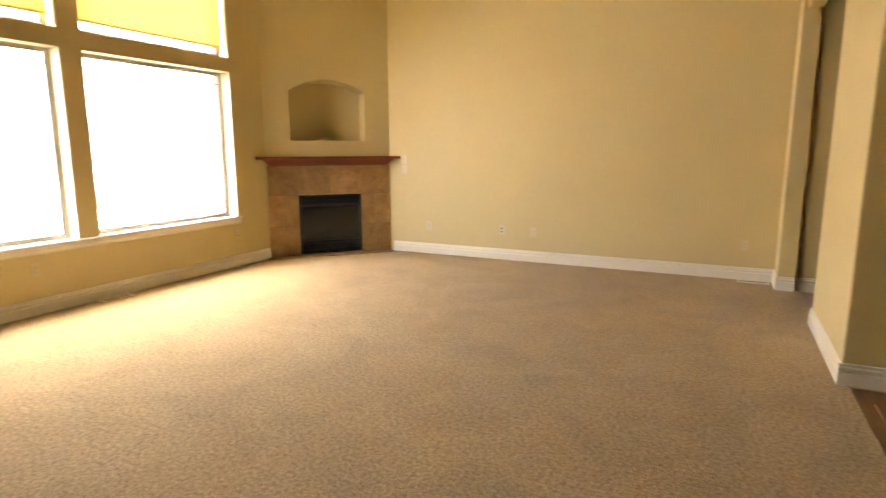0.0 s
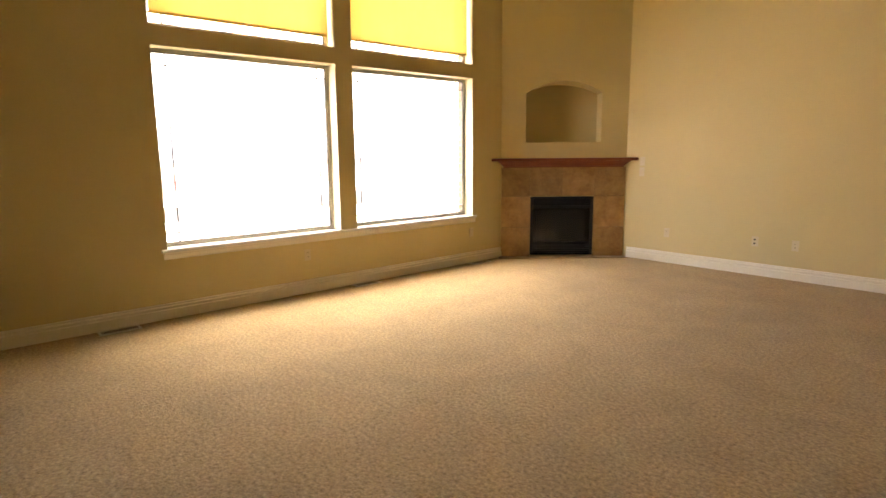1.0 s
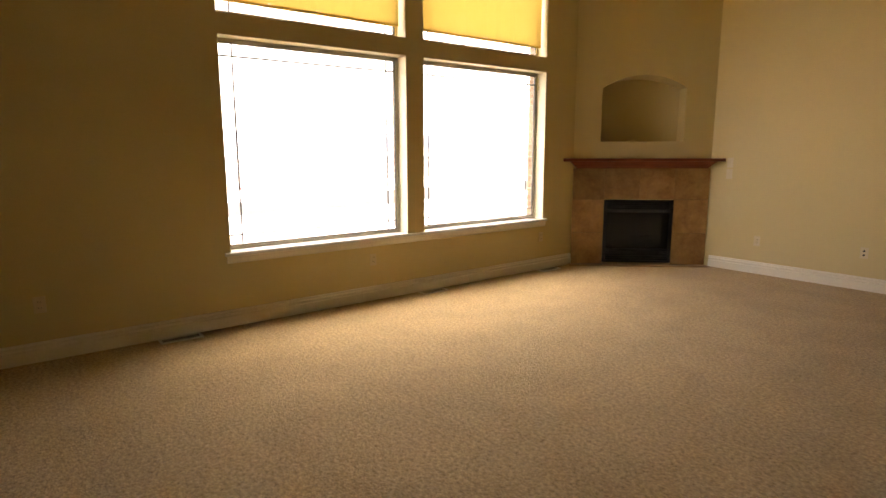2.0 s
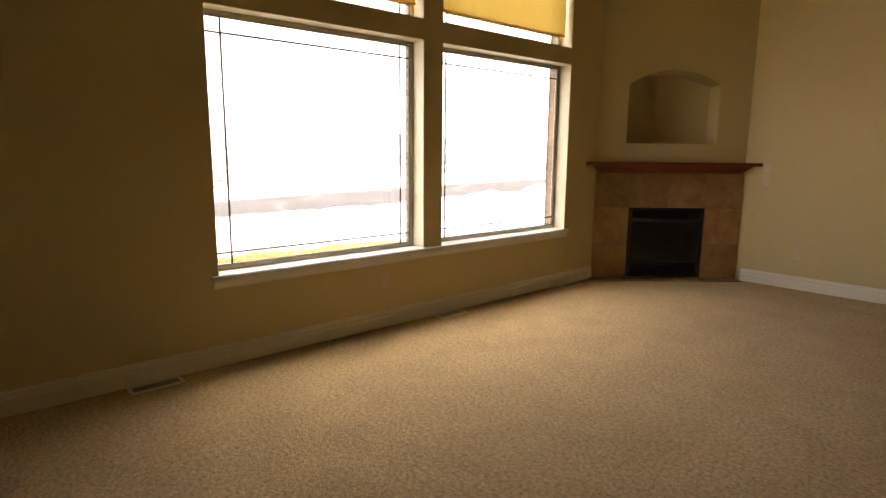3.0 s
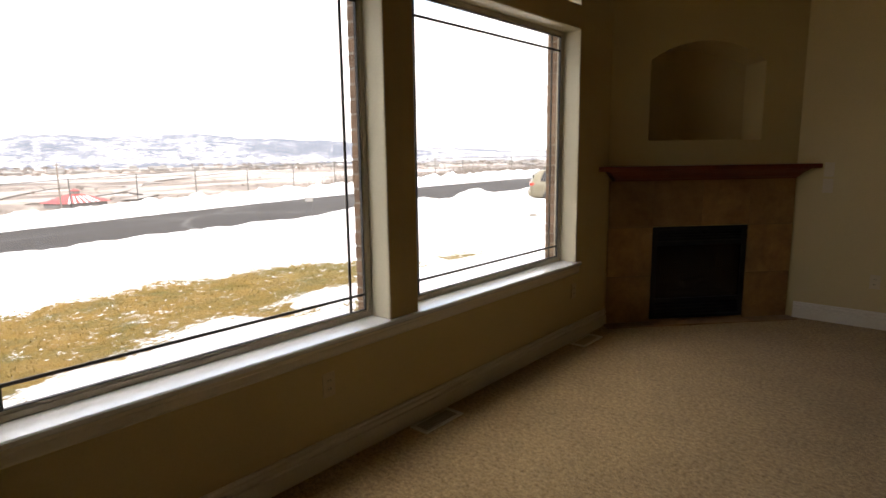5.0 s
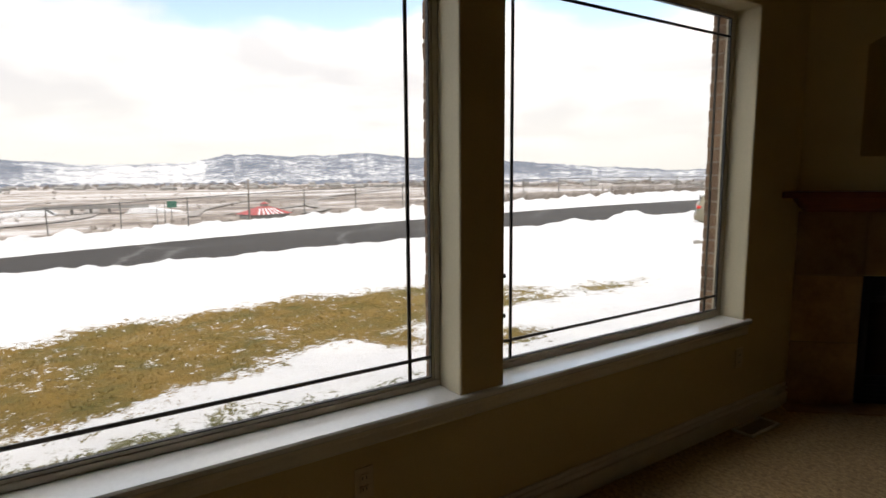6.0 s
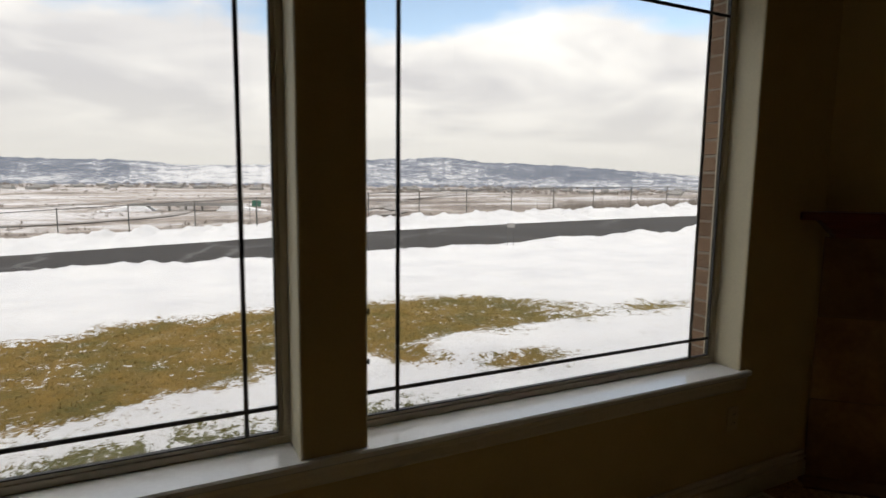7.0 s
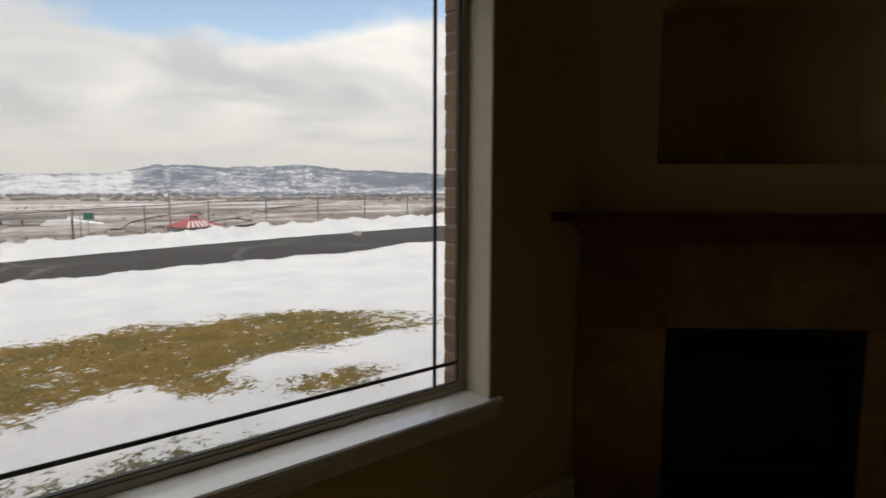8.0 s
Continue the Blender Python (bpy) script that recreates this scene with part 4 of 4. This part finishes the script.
# ---- chain-link fence along the road ----
def fence():
    f = empty("fence", "grey chain-link fence standing in the ploughed snow", "fence")
    ys = [-0.65 + 3.03 * k for k in range(-9, 21)]

    def top(y):
        y = min(max(y, -30.0), 38.0)
        return -0.17 + 0.0645 * y - 0.00083 * y * y
    posts = []
    for y in ys:
        bm = bmesh.new()
        x, t = fence_x(y), top(y)
        rod(bm, (x, y, t - 2.3), (x, y, t + 0.02), 0.030, 8)
        bmesh.ops.create_uvsphere(bm, u_segments=8, v_segments=5, radius=0.036, matrix=Matrix.Translation((x, y, t + 0.03)))
        part("post", bm, WIRE, f)
    for a, b in zip(ys, ys[1:]):
        bm = bmesh.new()
        rod(bm, (fence_x(a), a, top(a) - 0.01), (fence_x(b), b, top(b) - 0.01), 0.021, 6)
        part("top_rail", bm, WIRE, f)
    verts, faces = [], []

    def strand(y0, z0, y1, z1):
        i = len(verts)
        w = 0.0017
        for yy, hh in ((y0, z0), (y1, z1)):
            x, t = fence_x(yy), top(yy)
            verts.append((x, yy - w, t - 1.8 + hh - w))
            verts.append((x, yy + w, t - 1.8 + hh + w))
            verts.append((x + 2 * w, yy, t - 1.8 + hh))
        for k in range(3):
            faces.append((i + k, i + (k + 1) % 3, i + 3 + (k + 1) % 3, i + 3 + k))
    y, end = ys[0], ys[-1]
    while y < end - 1.8:
        strand(y, 0, y + 1.78, 1.78)
        strand(y + 1.78, 0, y, 1.78)
        y += 0.075
    me = bpy.data.meshes.new("wire_mesh")
    me.from_pydata(verts, [], faces)
    me.materials.append(WIRE)
    wm = new("wire_mesh", me)
    wm.parent = f
    tagged(wm, "woven steel wire", kind="stuff")


fence()


# ---- brick veneer outside the windows ----
def brick_veneer():
    bx0, bx1 = WX - 0.275, WX - 0.186
    bm = bmesh.new()
    ys = [SY - 0.26, W[0][0] - 0.006, W[0][1] + 0.021, W[1][0] - 0.003, W[1][1] + 0.002, NY + 0.26]
    zs = [-0.6, LOW[0] - 0.125, LOW[1] + 0.006, HIGH[0] - 0.006, HIGH[1] + 0.006, TOP]

    def hole(y, z):
        return any(a - 0.003 < y < b for a, b in W) and (LOW[0] - 0.125 < z < LOW[1] + 0.006 or HIGH[0] - 0.006 < z < HIGH[1] + 0.006)
    wall_cells(bm, ys, zs, hole, bx0 + 0.004, bx1, "x")
    wall = solid("wall_brick", bm, MORTAR, "brown brick veneer with pale mortar joints outside the windows", "wall", "structure")

    def brick_mesh(dx, dy, dz, seed):
        bm = bmesh.new()
        box(bm, -dx / 2, dx / 2, -dy / 2, dy / 2, -dz / 2, dz / 2, 0.004)
        r = random.Random(seed)
        for v in bm.verts:
            v.co += Vector((r.uniform(-1, 1), r.uniform(-1, 1), r.uniform(-1, 1))) * 0.0022
        return mesh_of("brick", bm, BRICK)
    dx = bx1 - bx0 - 0.002
    jamb = [brick_mesh(dx, 0.192, 0.066, k) for k in range(4)]
    half = [brick_mesh(dx, 0.092, 0.066, k + 10) for k in range(4)]
    pier = [brick_mesh(dx, W[1][0] - W[0][1] - 0.018, 0.066, k + 20) for k in range(4)]
    row = [brick_mesh(0.095, 0.066, 0.075, k + 30) for k in range(4)]
    r = random.Random(8)

    def put(me, x, y, z):
        ob = new("brick", me)
        ob.parent = wall
        ob.location = (x + r.uniform(-0.002, 0.002), y + r.uniform(-0.0015, 0.0015), z)
    n = 0
    z = LOW[0] - 0.06
    while z < HIGH[1] + 0.05:
        me = (jamb if n % 2 else half)[r.randrange(4)]
        put(me, (bx0 + bx1) / 2, W[1][1] - 0.002 + (0.096 if n % 2 else 0.046), z)
        put(pier[r.randrange(4)], (bx0 + bx1) / 2, (W[0][1] + 0.018 + W[1][0]) / 2, z)
        z += 0.0765
        n += 1
    for y0, y1 in W:
        y = y0 + 0.04
        while y < y1 - 0.02:
            put(row[r.randrange(4)], bx0 + 0.042, y, LOW[0] - 0.085)
            y += 0.0768


brick_veneer()


# ---- things outdoors ----
def height(x, y):
    return float(land(np.array([float(x)]), np.array([float(y)]))[0][0])


def heights(xs, ys):
    return land(np.array(xs, dtype=float), np.array(ys, dtype=float))[0]


def station_wagon(m):
    """A wagon along local y, tail at y = 0, wheels on z = 0."""
    c = empty("car", "champagne station wagon parked beyond a snow mound", "car", m)
    # stations: y, half width, sill, belt, roof, half width of the roof
    st = [(0.00, 0.76, 0.42, 0.86, 0.90, 0.70), (0.06, 0.84, 0.34, 0.98, 1.02, 0.74), (0.20, 0.87, 0.28, 1.02, 1.30, 0.62), (0.46, 0.885, 0.26, 1.02, 1.50, 0.60), (1.2, 0.89, 0.26, 1.00, 1.56, 0.61), (2.2, 0.89, 0.26, 0.98, 1.56, 0.60), (2.8, 0.89, 0.26, 0.97, 1.44, 0.60), (3.5, 0.885, 0.26, 0.96, 1.02, 0.66), (4.2, 0.87, 0.27, 0.88, 0.90, 0.70), (4.65, 0.80, 0.32, 0.74, 0.78, 0.62), (4.77, 0.68, 0.40, 0.62, 0.66, 0.52)]
    bm = bmesh.new()
    rings = []
    for y, hw, zs, zb, zr, rw in st:
        half = [(hw * 0.90, zs), (hw, zs + 0.10), (hw, (zs + zb) / 2), (hw * 0.985, zb), (rw + 0.05, zr - 0.05), (rw - 0.06, zr)]
        rings.append([bm.verts.new((x, y, z)) for x, z in half] + [bm.verts.new((-x, y, z)) for x, z in reversed(half)])
    n = len(rings[0])
    for a, b in zip(rings, rings[1:]):
        for i in range(n):
            bm.faces.new((a[i], a[(i + 1) % n], b[(i + 1) % n], b[i]))
    bm.faces.new(rings[0])
    bm.faces.new(rings[-1])
    body = part("body", bm, CAR_PAINT, c)
    body.data.shade_smooth()
    for side in (1, -1):
        for y0, y1, t0, t1 in ((0.42, 1.25, 0.62, 1.22), (1.30, 2.15, 1.30, 2.12), (2.20, 3.25, 2.20, 2.72)):
            bm = bmesh.new()
            q = [(side * 0.888, y0, 1.03), (side * 0.888, y1, 1.00), (side * 0.672, t1, 1.46), (side * 0.672, t0, 1.47)]
            f = [bm.verts.new(p) for p in q]
            g = [bm.verts.new((p[0] - side * 0.03, p[1], p[2])) for p in q]
            bm.faces.new(f)
            for i in range(4):
                bm.faces.new((f[i], f[(i + 1) % 4], g[(i + 1) % 4], g[i]))
            part("side_window", bm, CAR_GLASS, c, "dark side glass")
        bm = bmesh.new()
        box(bm, side * 0.80 - 0.075, side * 0.80 + 0.055, -0.005, 0.24, 0.83, 0.97, 0.045)
        part("tail_light", bm, TAIL, c, "red tail light")
        bm = bmesh.new()
        rod(bm, (side * 0.58, 0.6, 1.60), (side * 0.58, 2.3, 1.62), 0.022, 8)
        for y in (0.65, 1.45, 2.25):
            rod(bm, (side * 0.58, y, 1.52), (side * 0.58, y, 1.60), 0.02, 6)
        part("roof_rail", bm, DARK_PLASTIC, c, "dark roof rail")
        for y in (0.95, 3.75):
            wx = side * 0.80
            bm = bmesh.new()
            bmesh.ops.create_cone(bm, cap_ends=True, segments=28, radius1=0.335, radius2=0.335, depth=0.21, matrix=pose(wx, y, 0.335, 0, 90, 0))
            bmesh.ops.bevel(bm, geom=[e for e in bm.edges if len(e.link_faces) == 2 and e.calc_face_angle(0) > 1], offset=0.03, segments=2, affect="EDGES")
            wh = part("wheel", bm, TYRE, c, "black tyre on an alloy rim")
            bm = bmesh.new()
            bmesh.ops.create_cone(bm, cap_ends=True, segments=24, radius1=0.06, radius2=0.05, depth=0.02, matrix=pose(wx + side * 0.108, y, 0.335, 0, 90, 0))
            for k in range(5):
                box(bm, -0.012, 0.012, -0.03, 0.03, 0.03, 0.22, 0.008, m=Matrix.Translation((wx + side * 0.105, y, 0.335)) @ pose(0, 0, 0, 72 * k))
            bmesh.ops.create_cone(bm, cap_ends=False, segments=28, radius1=0.23, radius2=0.215, depth=0.03, matrix=pose(wx + side * 0.10, y, 0.335, 0, 90, 0))
            part("rim", bm, RIM, wh, "five-spoke alloy rim")
            bm = bmesh.new()
            bmesh.ops.create_cone(bm, cap_ends=True, segments=28, radius1=0.385, radius2=0.385, depth=0.06, matrix=pose(side * 0.865, y, 0.34, 0, 90, 0))
            part("wheel_arch", bm, DARK_PLASTIC, c, "dark wheel arch")
    bm = bmesh.new()
    box(bm, -0.80, 0.80, -0.07, 0.16, 0.36, 0.60, 0.05)
    part("rear_bumper", bm, CAR_PAINT, c)
    bm = bmesh.new()
    box(bm, -0.60, 0.60, 0.085, 0.12, 1.06, 1.40, 0.01, m=Matrix.Translation((0, 0.02, 0)) @ Matrix.Shear("XZ", 4, (0, 0)))
    part("rear_window", bm, CAR_GLASS, c, "dark rear glass")


station_wagon(pose(-18.15, 25.0, height(-17.2, 25.2) - 0.17, 0, 0, -56))


def yard_sign(x, y):
    z = height(x, y)
    s = empty("yard_sign", "small pale sign on two thin wire legs in the snow", "sign", pose(x, y, z, 0, 0, 35))
    for k in (-0.11, 0.11):
        bm = bmesh.new()
        rod(bm, (k, 0, -0.25), (k, 0, 0.66), 0.009, 6)
        part("leg", bm, WIRE, s)
    bm = bmesh.new()
    box(bm, -0.15, 0.15, -0.012, 0.012, 0.62, 0.78, 0.006)
    part("panel", bm, CONCRETE, s, "pale weathered panel")


def boulder(x, y):
    bm = bmesh.new()
    bmesh.ops.create_icosphere(bm, subdivisions=3, radius=0.13)
    for v in bm.verts:
        v.co = Vector((v.co.x * 1.3, v.co.y, v.co.z * 0.8)) * (1 + 0.25 * noise.noise(v.co * 9))
    solid("boulder", bm, ROCK, "small grey rock poking out of the snow", "rock", m=pose(x, y, height(x, y) + 0.02))


yard_sign(-21.1, 14.7)
boulder(-14.0, 18.7)


def utility_pole(x, y, top):
    z = height(x, y)
    p = empty("utility_pole", "tall dark wooden pole standing beyond the fence", "pole", pose(x, y, z))
    bm = bmesh.new()
    rod(bm, (0, 0, -0.5), (0, 0, top - z), 0.17, 10, 0.12)
    part("pole", bm, TWIG, p)
    bm = bmesh.new()
    box(bm, -0.06, 0.06, -0.5, 0.5, top - z - 0.35, top - z - 0.22, 0.01)
    part("crossarm", bm, TWIG, p)


utility_pole(-110.3, 32.4, 0.7)


def diner(x, y, size):
    """A low building with a striped red hipped roof and a cupola."""
    b = empty("building", "low building with a snow-streaked red hipped roof and cupola", "building", pose(x, y, VALLEY, 0, 0, 15) @ Matrix.Scale(size, 4))
    bm = bmesh.new()
    box(bm, -12, 12, -17, 17, -3, 4.0)
    part("wall", bm, CONCRETE, b)
    bm = bmesh.new()
    lo = [bm.verts.new(p) for p in ((-14, -19, 3.8), (14, -19, 3.8), (14, 19, 3.8), (-14, 19, 3.8))]
    hi = [bm.verts.new(p) for p in ((-3, -4, 10), (3, -4, 10), (3, 4, 10), (-3, 4, 10))]
    for i in range(4):
        bm.faces.new((lo[i], lo[(i + 1) % 4], hi[(i + 1) % 4], hi[i]))
    bm.faces.new(hi)
    bm.faces.new(lo)
    roof = part("roof", bm, RED_ROOF, b, "red metal roof")
    for k in range(-3, 3):
        bm = bmesh.new()
        y0 = k * 4.6 - 1.0
        t = 0.25
        q = [(14.1, y0, 3.95), (14.1, y0 + 1.9, 3.95), (14 - 11 * 0.75, (y0 + 1.9) * 0.55, 3.8 + 6.2 * 0.75 + 0.2), (14 - 11 * 0.75, y0 * 0.55, 3.8 + 6.2 * 0.75 + 0.2)]
        f = [bm.verts.new(p) for p in q]
        g = [bm.verts.new((p[0], p[1], p[2] - t)) for p in q]
        bm.faces.new(f)
        bm.faces.new(g)
        for i in range(4):
            bm.faces.new((f[i], f[(i + 1) % 4], g[(i + 1) % 4], g[i]))
        part("snow_streak", bm, SNOW_PLAIN, roof, "streak of snow")
    bm = bmesh.new()
    box(bm, -2.4, 2.4, -2.4, 2.4, 9.8, 12.2, 0.1)
    cup = part("cupola", bm, CONCRETE, b)
    bm = bmesh.new()
    bmesh.ops.create_cone(bm, cap_ends=True, segments=4, radius1=4.2, radius2=0.3, depth=1.8, matrix=pose(0, 0, 13.1, 0, 0, 45))
    part("cupola_roof", bm, RED_ROOF, cup)


diner(-447, 138, 0.88)


def highway_sign(x, y):
    z = height(x, y)
    top = -6.4 - z
    s = empty("highway_sign", "green highway sign on tall steel posts", "sign", pose(x, y, z, 0, 0, -10))
    for k in (-2.0, 0.2, 2.1):
        bm = bmesh.new()
        rod(bm, (0, k, -0.5), (0, k, top - (1.0 if k < 0 else 0.2)), 0.11, 8)
        part("post", bm, WIRE, s)
    bm = bmesh.new()
    box(bm, 0.12, 0.2, 0.9, 3.7, top - 2.0, top, 0.03)
    part("panel", bm, SIGN_GREEN, s, "green reflective panel")


highway_sign(-202, 32.0)


def overpass():
    o = empty("overpass", "grey concrete road bridge over a dark underpass", "bridge", pose(-590, 32, VALLEY, 0, 0, -8))
    bm = bmesh.new()
    box(bm, -7, 7, -45, 45, 4.6, 6.0, 0.1)
    part("deck", bm, CONCRETE, o)
    for x in (-7, 6.7):
        bm = bmesh.new()
        box(bm, x, x + 0.3, -45, 45, 6.0, 7.0)
        part("parapet", bm, CONCRETE, o)
    for y in (-14, 0, 14):
        bm = bmesh.new()
        box(bm, -5, 5, y - 0.6, y + 0.6, -3, 4.6)
        part("pier", bm, CONCRETE, o)
    for sgn in (-1, 1):
        bm = bmesh.new()
        extruded(bm, [(sgn * 22, -3), (sgn * 32, 4.6), (sgn * 44, 4.6), (sgn * 90, -3)], -12, 12, "x")
        part("embankment", bm, SNOW_PLAIN, o, "snow-covered embankment")


overpass()


def smooth_line(pts, n=14):
    """A rounded line through a few corner points."""
    out = []
    p = [Vector(pts[0])] + [Vector(q) for q in pts] + [Vector(pts[-1])]
    for i in range(1, len(p) - 2):
        for k in range(n):
            t = k / n
            a, b, c, d = p[i - 1], p[i], p[i + 1], p[i + 2]
            v = 0.5 * ((2 * b) + (c - a) * t + (2 * a - 5 * b + 4 * c - d) * t * t + (3 * b - a - 3 * c + d) * t ** 3)
            out.append((v.x, v.y))
    return out


for k, (pts, w) in enumerate((([(-540, -420), (-661, -128), (-782, -45), (-867, 2), (-893, 153), (-1000, 420), (-1300, 800)], 18),
               ([(-400, -210), (-440, -68), (-470, -24), (-515, 14), (-590, 32), (-760, 40)], 12),
               ([(-490, 95), (-600, 130), (-757, 224), (-707, 270), (-600, 225), (-540, 170), (-500, 120)], 9),
               ([(-470, 180), (-521, 219), (-568, 225), (-707, 282), (-740, 320), (-814, 350), (-1103, 638)], 12))):
    ribbon("road_valley", smooth_line(pts), w, lambda x, y: land(x, y)[0] + 0.5 + 0.25 * k, SLUSH, "grey-brown slushy valley road")


# ---- scrub, weeds and grass ----
def sprays(name, places, material, label, category, seed, twigs=14, lean=0.6, thick=0.01):
    """Many little sprays of twigs as one mesh: places are (x, y, z, size)."""
    r = np.random.RandomState(seed)
    verts, faces = [], []
    for x, y, z, size in places:
        for _ in range(twigs):
            a, tilt = r.uniform(0, 2 * np.pi), r.uniform(0.05, lean)
            ln = size * r.uniform(0.55, 1.0)
            ox, oy = r.normal(0, size * 0.28, 2)
            dx, dy, dz = np.cos(a) * tilt * ln, np.sin(a) * tilt * ln, ln * (1 - 0.35 * tilt)
            w = max(size * thick, 0.0008) * r.uniform(0.6, 1.4)
            px, py = -np.sin(a) * w, np.cos(a) * w
            i = len(verts)
            bx, by = x + ox, y + oy
            verts += [(bx - px, by - py, z), (bx + px, by + py, z), (bx + dx * 0.6 + px, by + dy * 0.6 + py, z + dz * 0.65), (bx + dx, by + dy, z + dz), (bx + dx * 0.6 - px, by + dy * 0.6 - py, z + dz * 0.65)]
            faces += [(i, i + 1, i + 2, i + 4), (i + 4, i + 2, i + 3)]
    me = bpy.data.meshes.new(name)
    me.from_pydata(verts, [], faces)
    me.materials.append(material)
    return tagged(new(name, me), label, category, kind="stuff")


def grounded(places):
    hs = heights([p[0] for p in places], [p[1] for p in places])
    return [(x, y, z + float(h), size) for (x, y, z, size), h in zip(places, hs)]


def scatter_scrub():
    r = np.random.RandomState(11)
    places = []
    for _ in range(1150):                          # the thicket past the fence
        az, d = np.radians(r.uniform(-52, -28)), r.uniform(50, 105)
        x, y = -4 + d * np.sin(az), 3.4 + d * np.cos(az)
        h = height(x, y)
        places.append((x, y, h - 0.2, max((0.75 if az > -0.70 else -0.15) - h, 1.2) * r.uniform(0.5, 1.05)))
    sprays("thicket", places, TWIG, "grey-brown leafless thicket beyond the fence", "shrubs", 12, 60, 1.1, 0.006)
    places = []
    for _ in range(2600):                         # scattered bushes on the flats
        az, d = np.radians(r.uniform(-112, -30)), 330 + 1100 * r.beta(1.2, 1.4)
        x, y = -4 + d * np.sin(az), 3.4 + d * np.cos(az)
        if noise.noise(Vector((x * 0.008, y * 0.008, 3))) < 0.02:
            continue
        places.append((x, y, -0.3, r.uniform(1.5, 4.5)))
    sprays("valley_scrub", grounded(places), TWIG, "scattered grey leafless bushes on the snowy flats", "shrubs", 13, 16, 1.0, 0.03)
    places = []
    for _ in range(2600):                         # the wooded town at the foot of the ridge
        az, d = np.radians(r.uniform(-115, -28)), r.uniform(1350, 2150)
        x, y = d * np.sin(az), d * np.cos(az)
        if noise.noise(Vector((x * 0.003, y * 0.003, 8))) < -0.12:
            continue
        base = VALLEY - 3 + max(0, (d - 1900)) * 0.02
        places.append((x, y, base, r.uniform(6, 13)))
    sprays("far_woods", places, TWIG, "distant band of bare grey trees", "trees", 14, 12, 0.8, 0.05)


def far_town():
    r = random.Random(4)
    bm = bmesh.new()
    for _ in range(150):
        az, d = radians(r.uniform(-112, -32)), r.uniform(1400, 2000)
        m = pose(d * math.sin(az), d * math.cos(az), VALLEY + max(0, d - 1900) * 0.02, 0, 0, r.uniform(0, 180))
        w, l, h = r.uniform(4, 7), r.uniform(6, 16), r.uniform(3, 6)
        q = [(-w, -l, -3), (w, -l, -3), (w, l, -3), (-w, l, -3), (-w, -l, h), (w, -l, h), (w, l, h), (-w, l, h), (0, -l, h + 2.5), (0, l, h + 2.5)]
        v = [bm.verts.new(m @ Vector(p)) for p in q]
        for f in ((0, 1, 5, 4), (2, 3, 7, 6), (1, 2, 6, 5), (3, 0, 4, 7), (4, 5, 8), (6, 7, 9), (5, 6, 9, 8), (7, 4, 8, 9)):
            bm.faces.new([v[i] for i in f])
    solid("far_town", bm, CONCRETE, "distant scatter of pale snow-roofed houses", "houses", "stuff")


def lawn_blades():
    r = np.random.RandomState(17)
    X, Y = r.uniform(-15.5, -6.4, 60000), r.uniform(-1.5, 13, 60000)
    Z, bare = land(X, Y)[:2]
    Z = Z - 0.05 * smooth(0.35, 0.75, bare)
    keep = bare > r.uniform(0.40, 0.85, len(X))
    places = [(x, y, z - 0.005, 0.036 * s) for x, y, z, s in zip(X[keep], Y[keep], Z[keep], r.uniform(0.6, 1.5, int(keep.sum())))][:15000]
    sprays("dead_grass", places, STRAW, "dead straw-coloured grass showing through the snow", "grass", 18, 5, 1.2, 0.05)


STRAW = mottled("dead_straw", (0.17, 0.125, 0.030), (0.26, 0.185, 0.06), 0.9, 0.9, 6.0, 0.0, 0.01)
scatter_scrub()
far_town()
lawn_blades()


# ---- hardwood boards past the carpet's edge ----
def boards():
    r = random.Random(2)
    ln = (0.9, 1.3, 1.7)
    meshes = []
    for k, l in enumerate(ln):
        bm = bmesh.new()
        box(bm, -0.0405, 0.0405, 0.001, l - 0.001, -0.016, 0.0, 0.0015)
        meshes.append(mesh_of("board", bm, OAK))
    x = 0.625
    n = 0
    while x < 2.6:
        y = 0.6 - r.uniform(0, 0.8)
        while y < 4.5:
            k = r.randrange(3)
            if y + ln[k] > 4.53:
                fit_ = [j for j in range(3) if y + ln[j] <= 4.53]
                if not fit_:
                    break
                k = fit_[-1]
            ob = new("board", meshes[k])
            ob.parent = hardwood
            ob.location = (x, y, 0.0)
            y += ln[k]
            n += 1
        x += 0.083


boards()
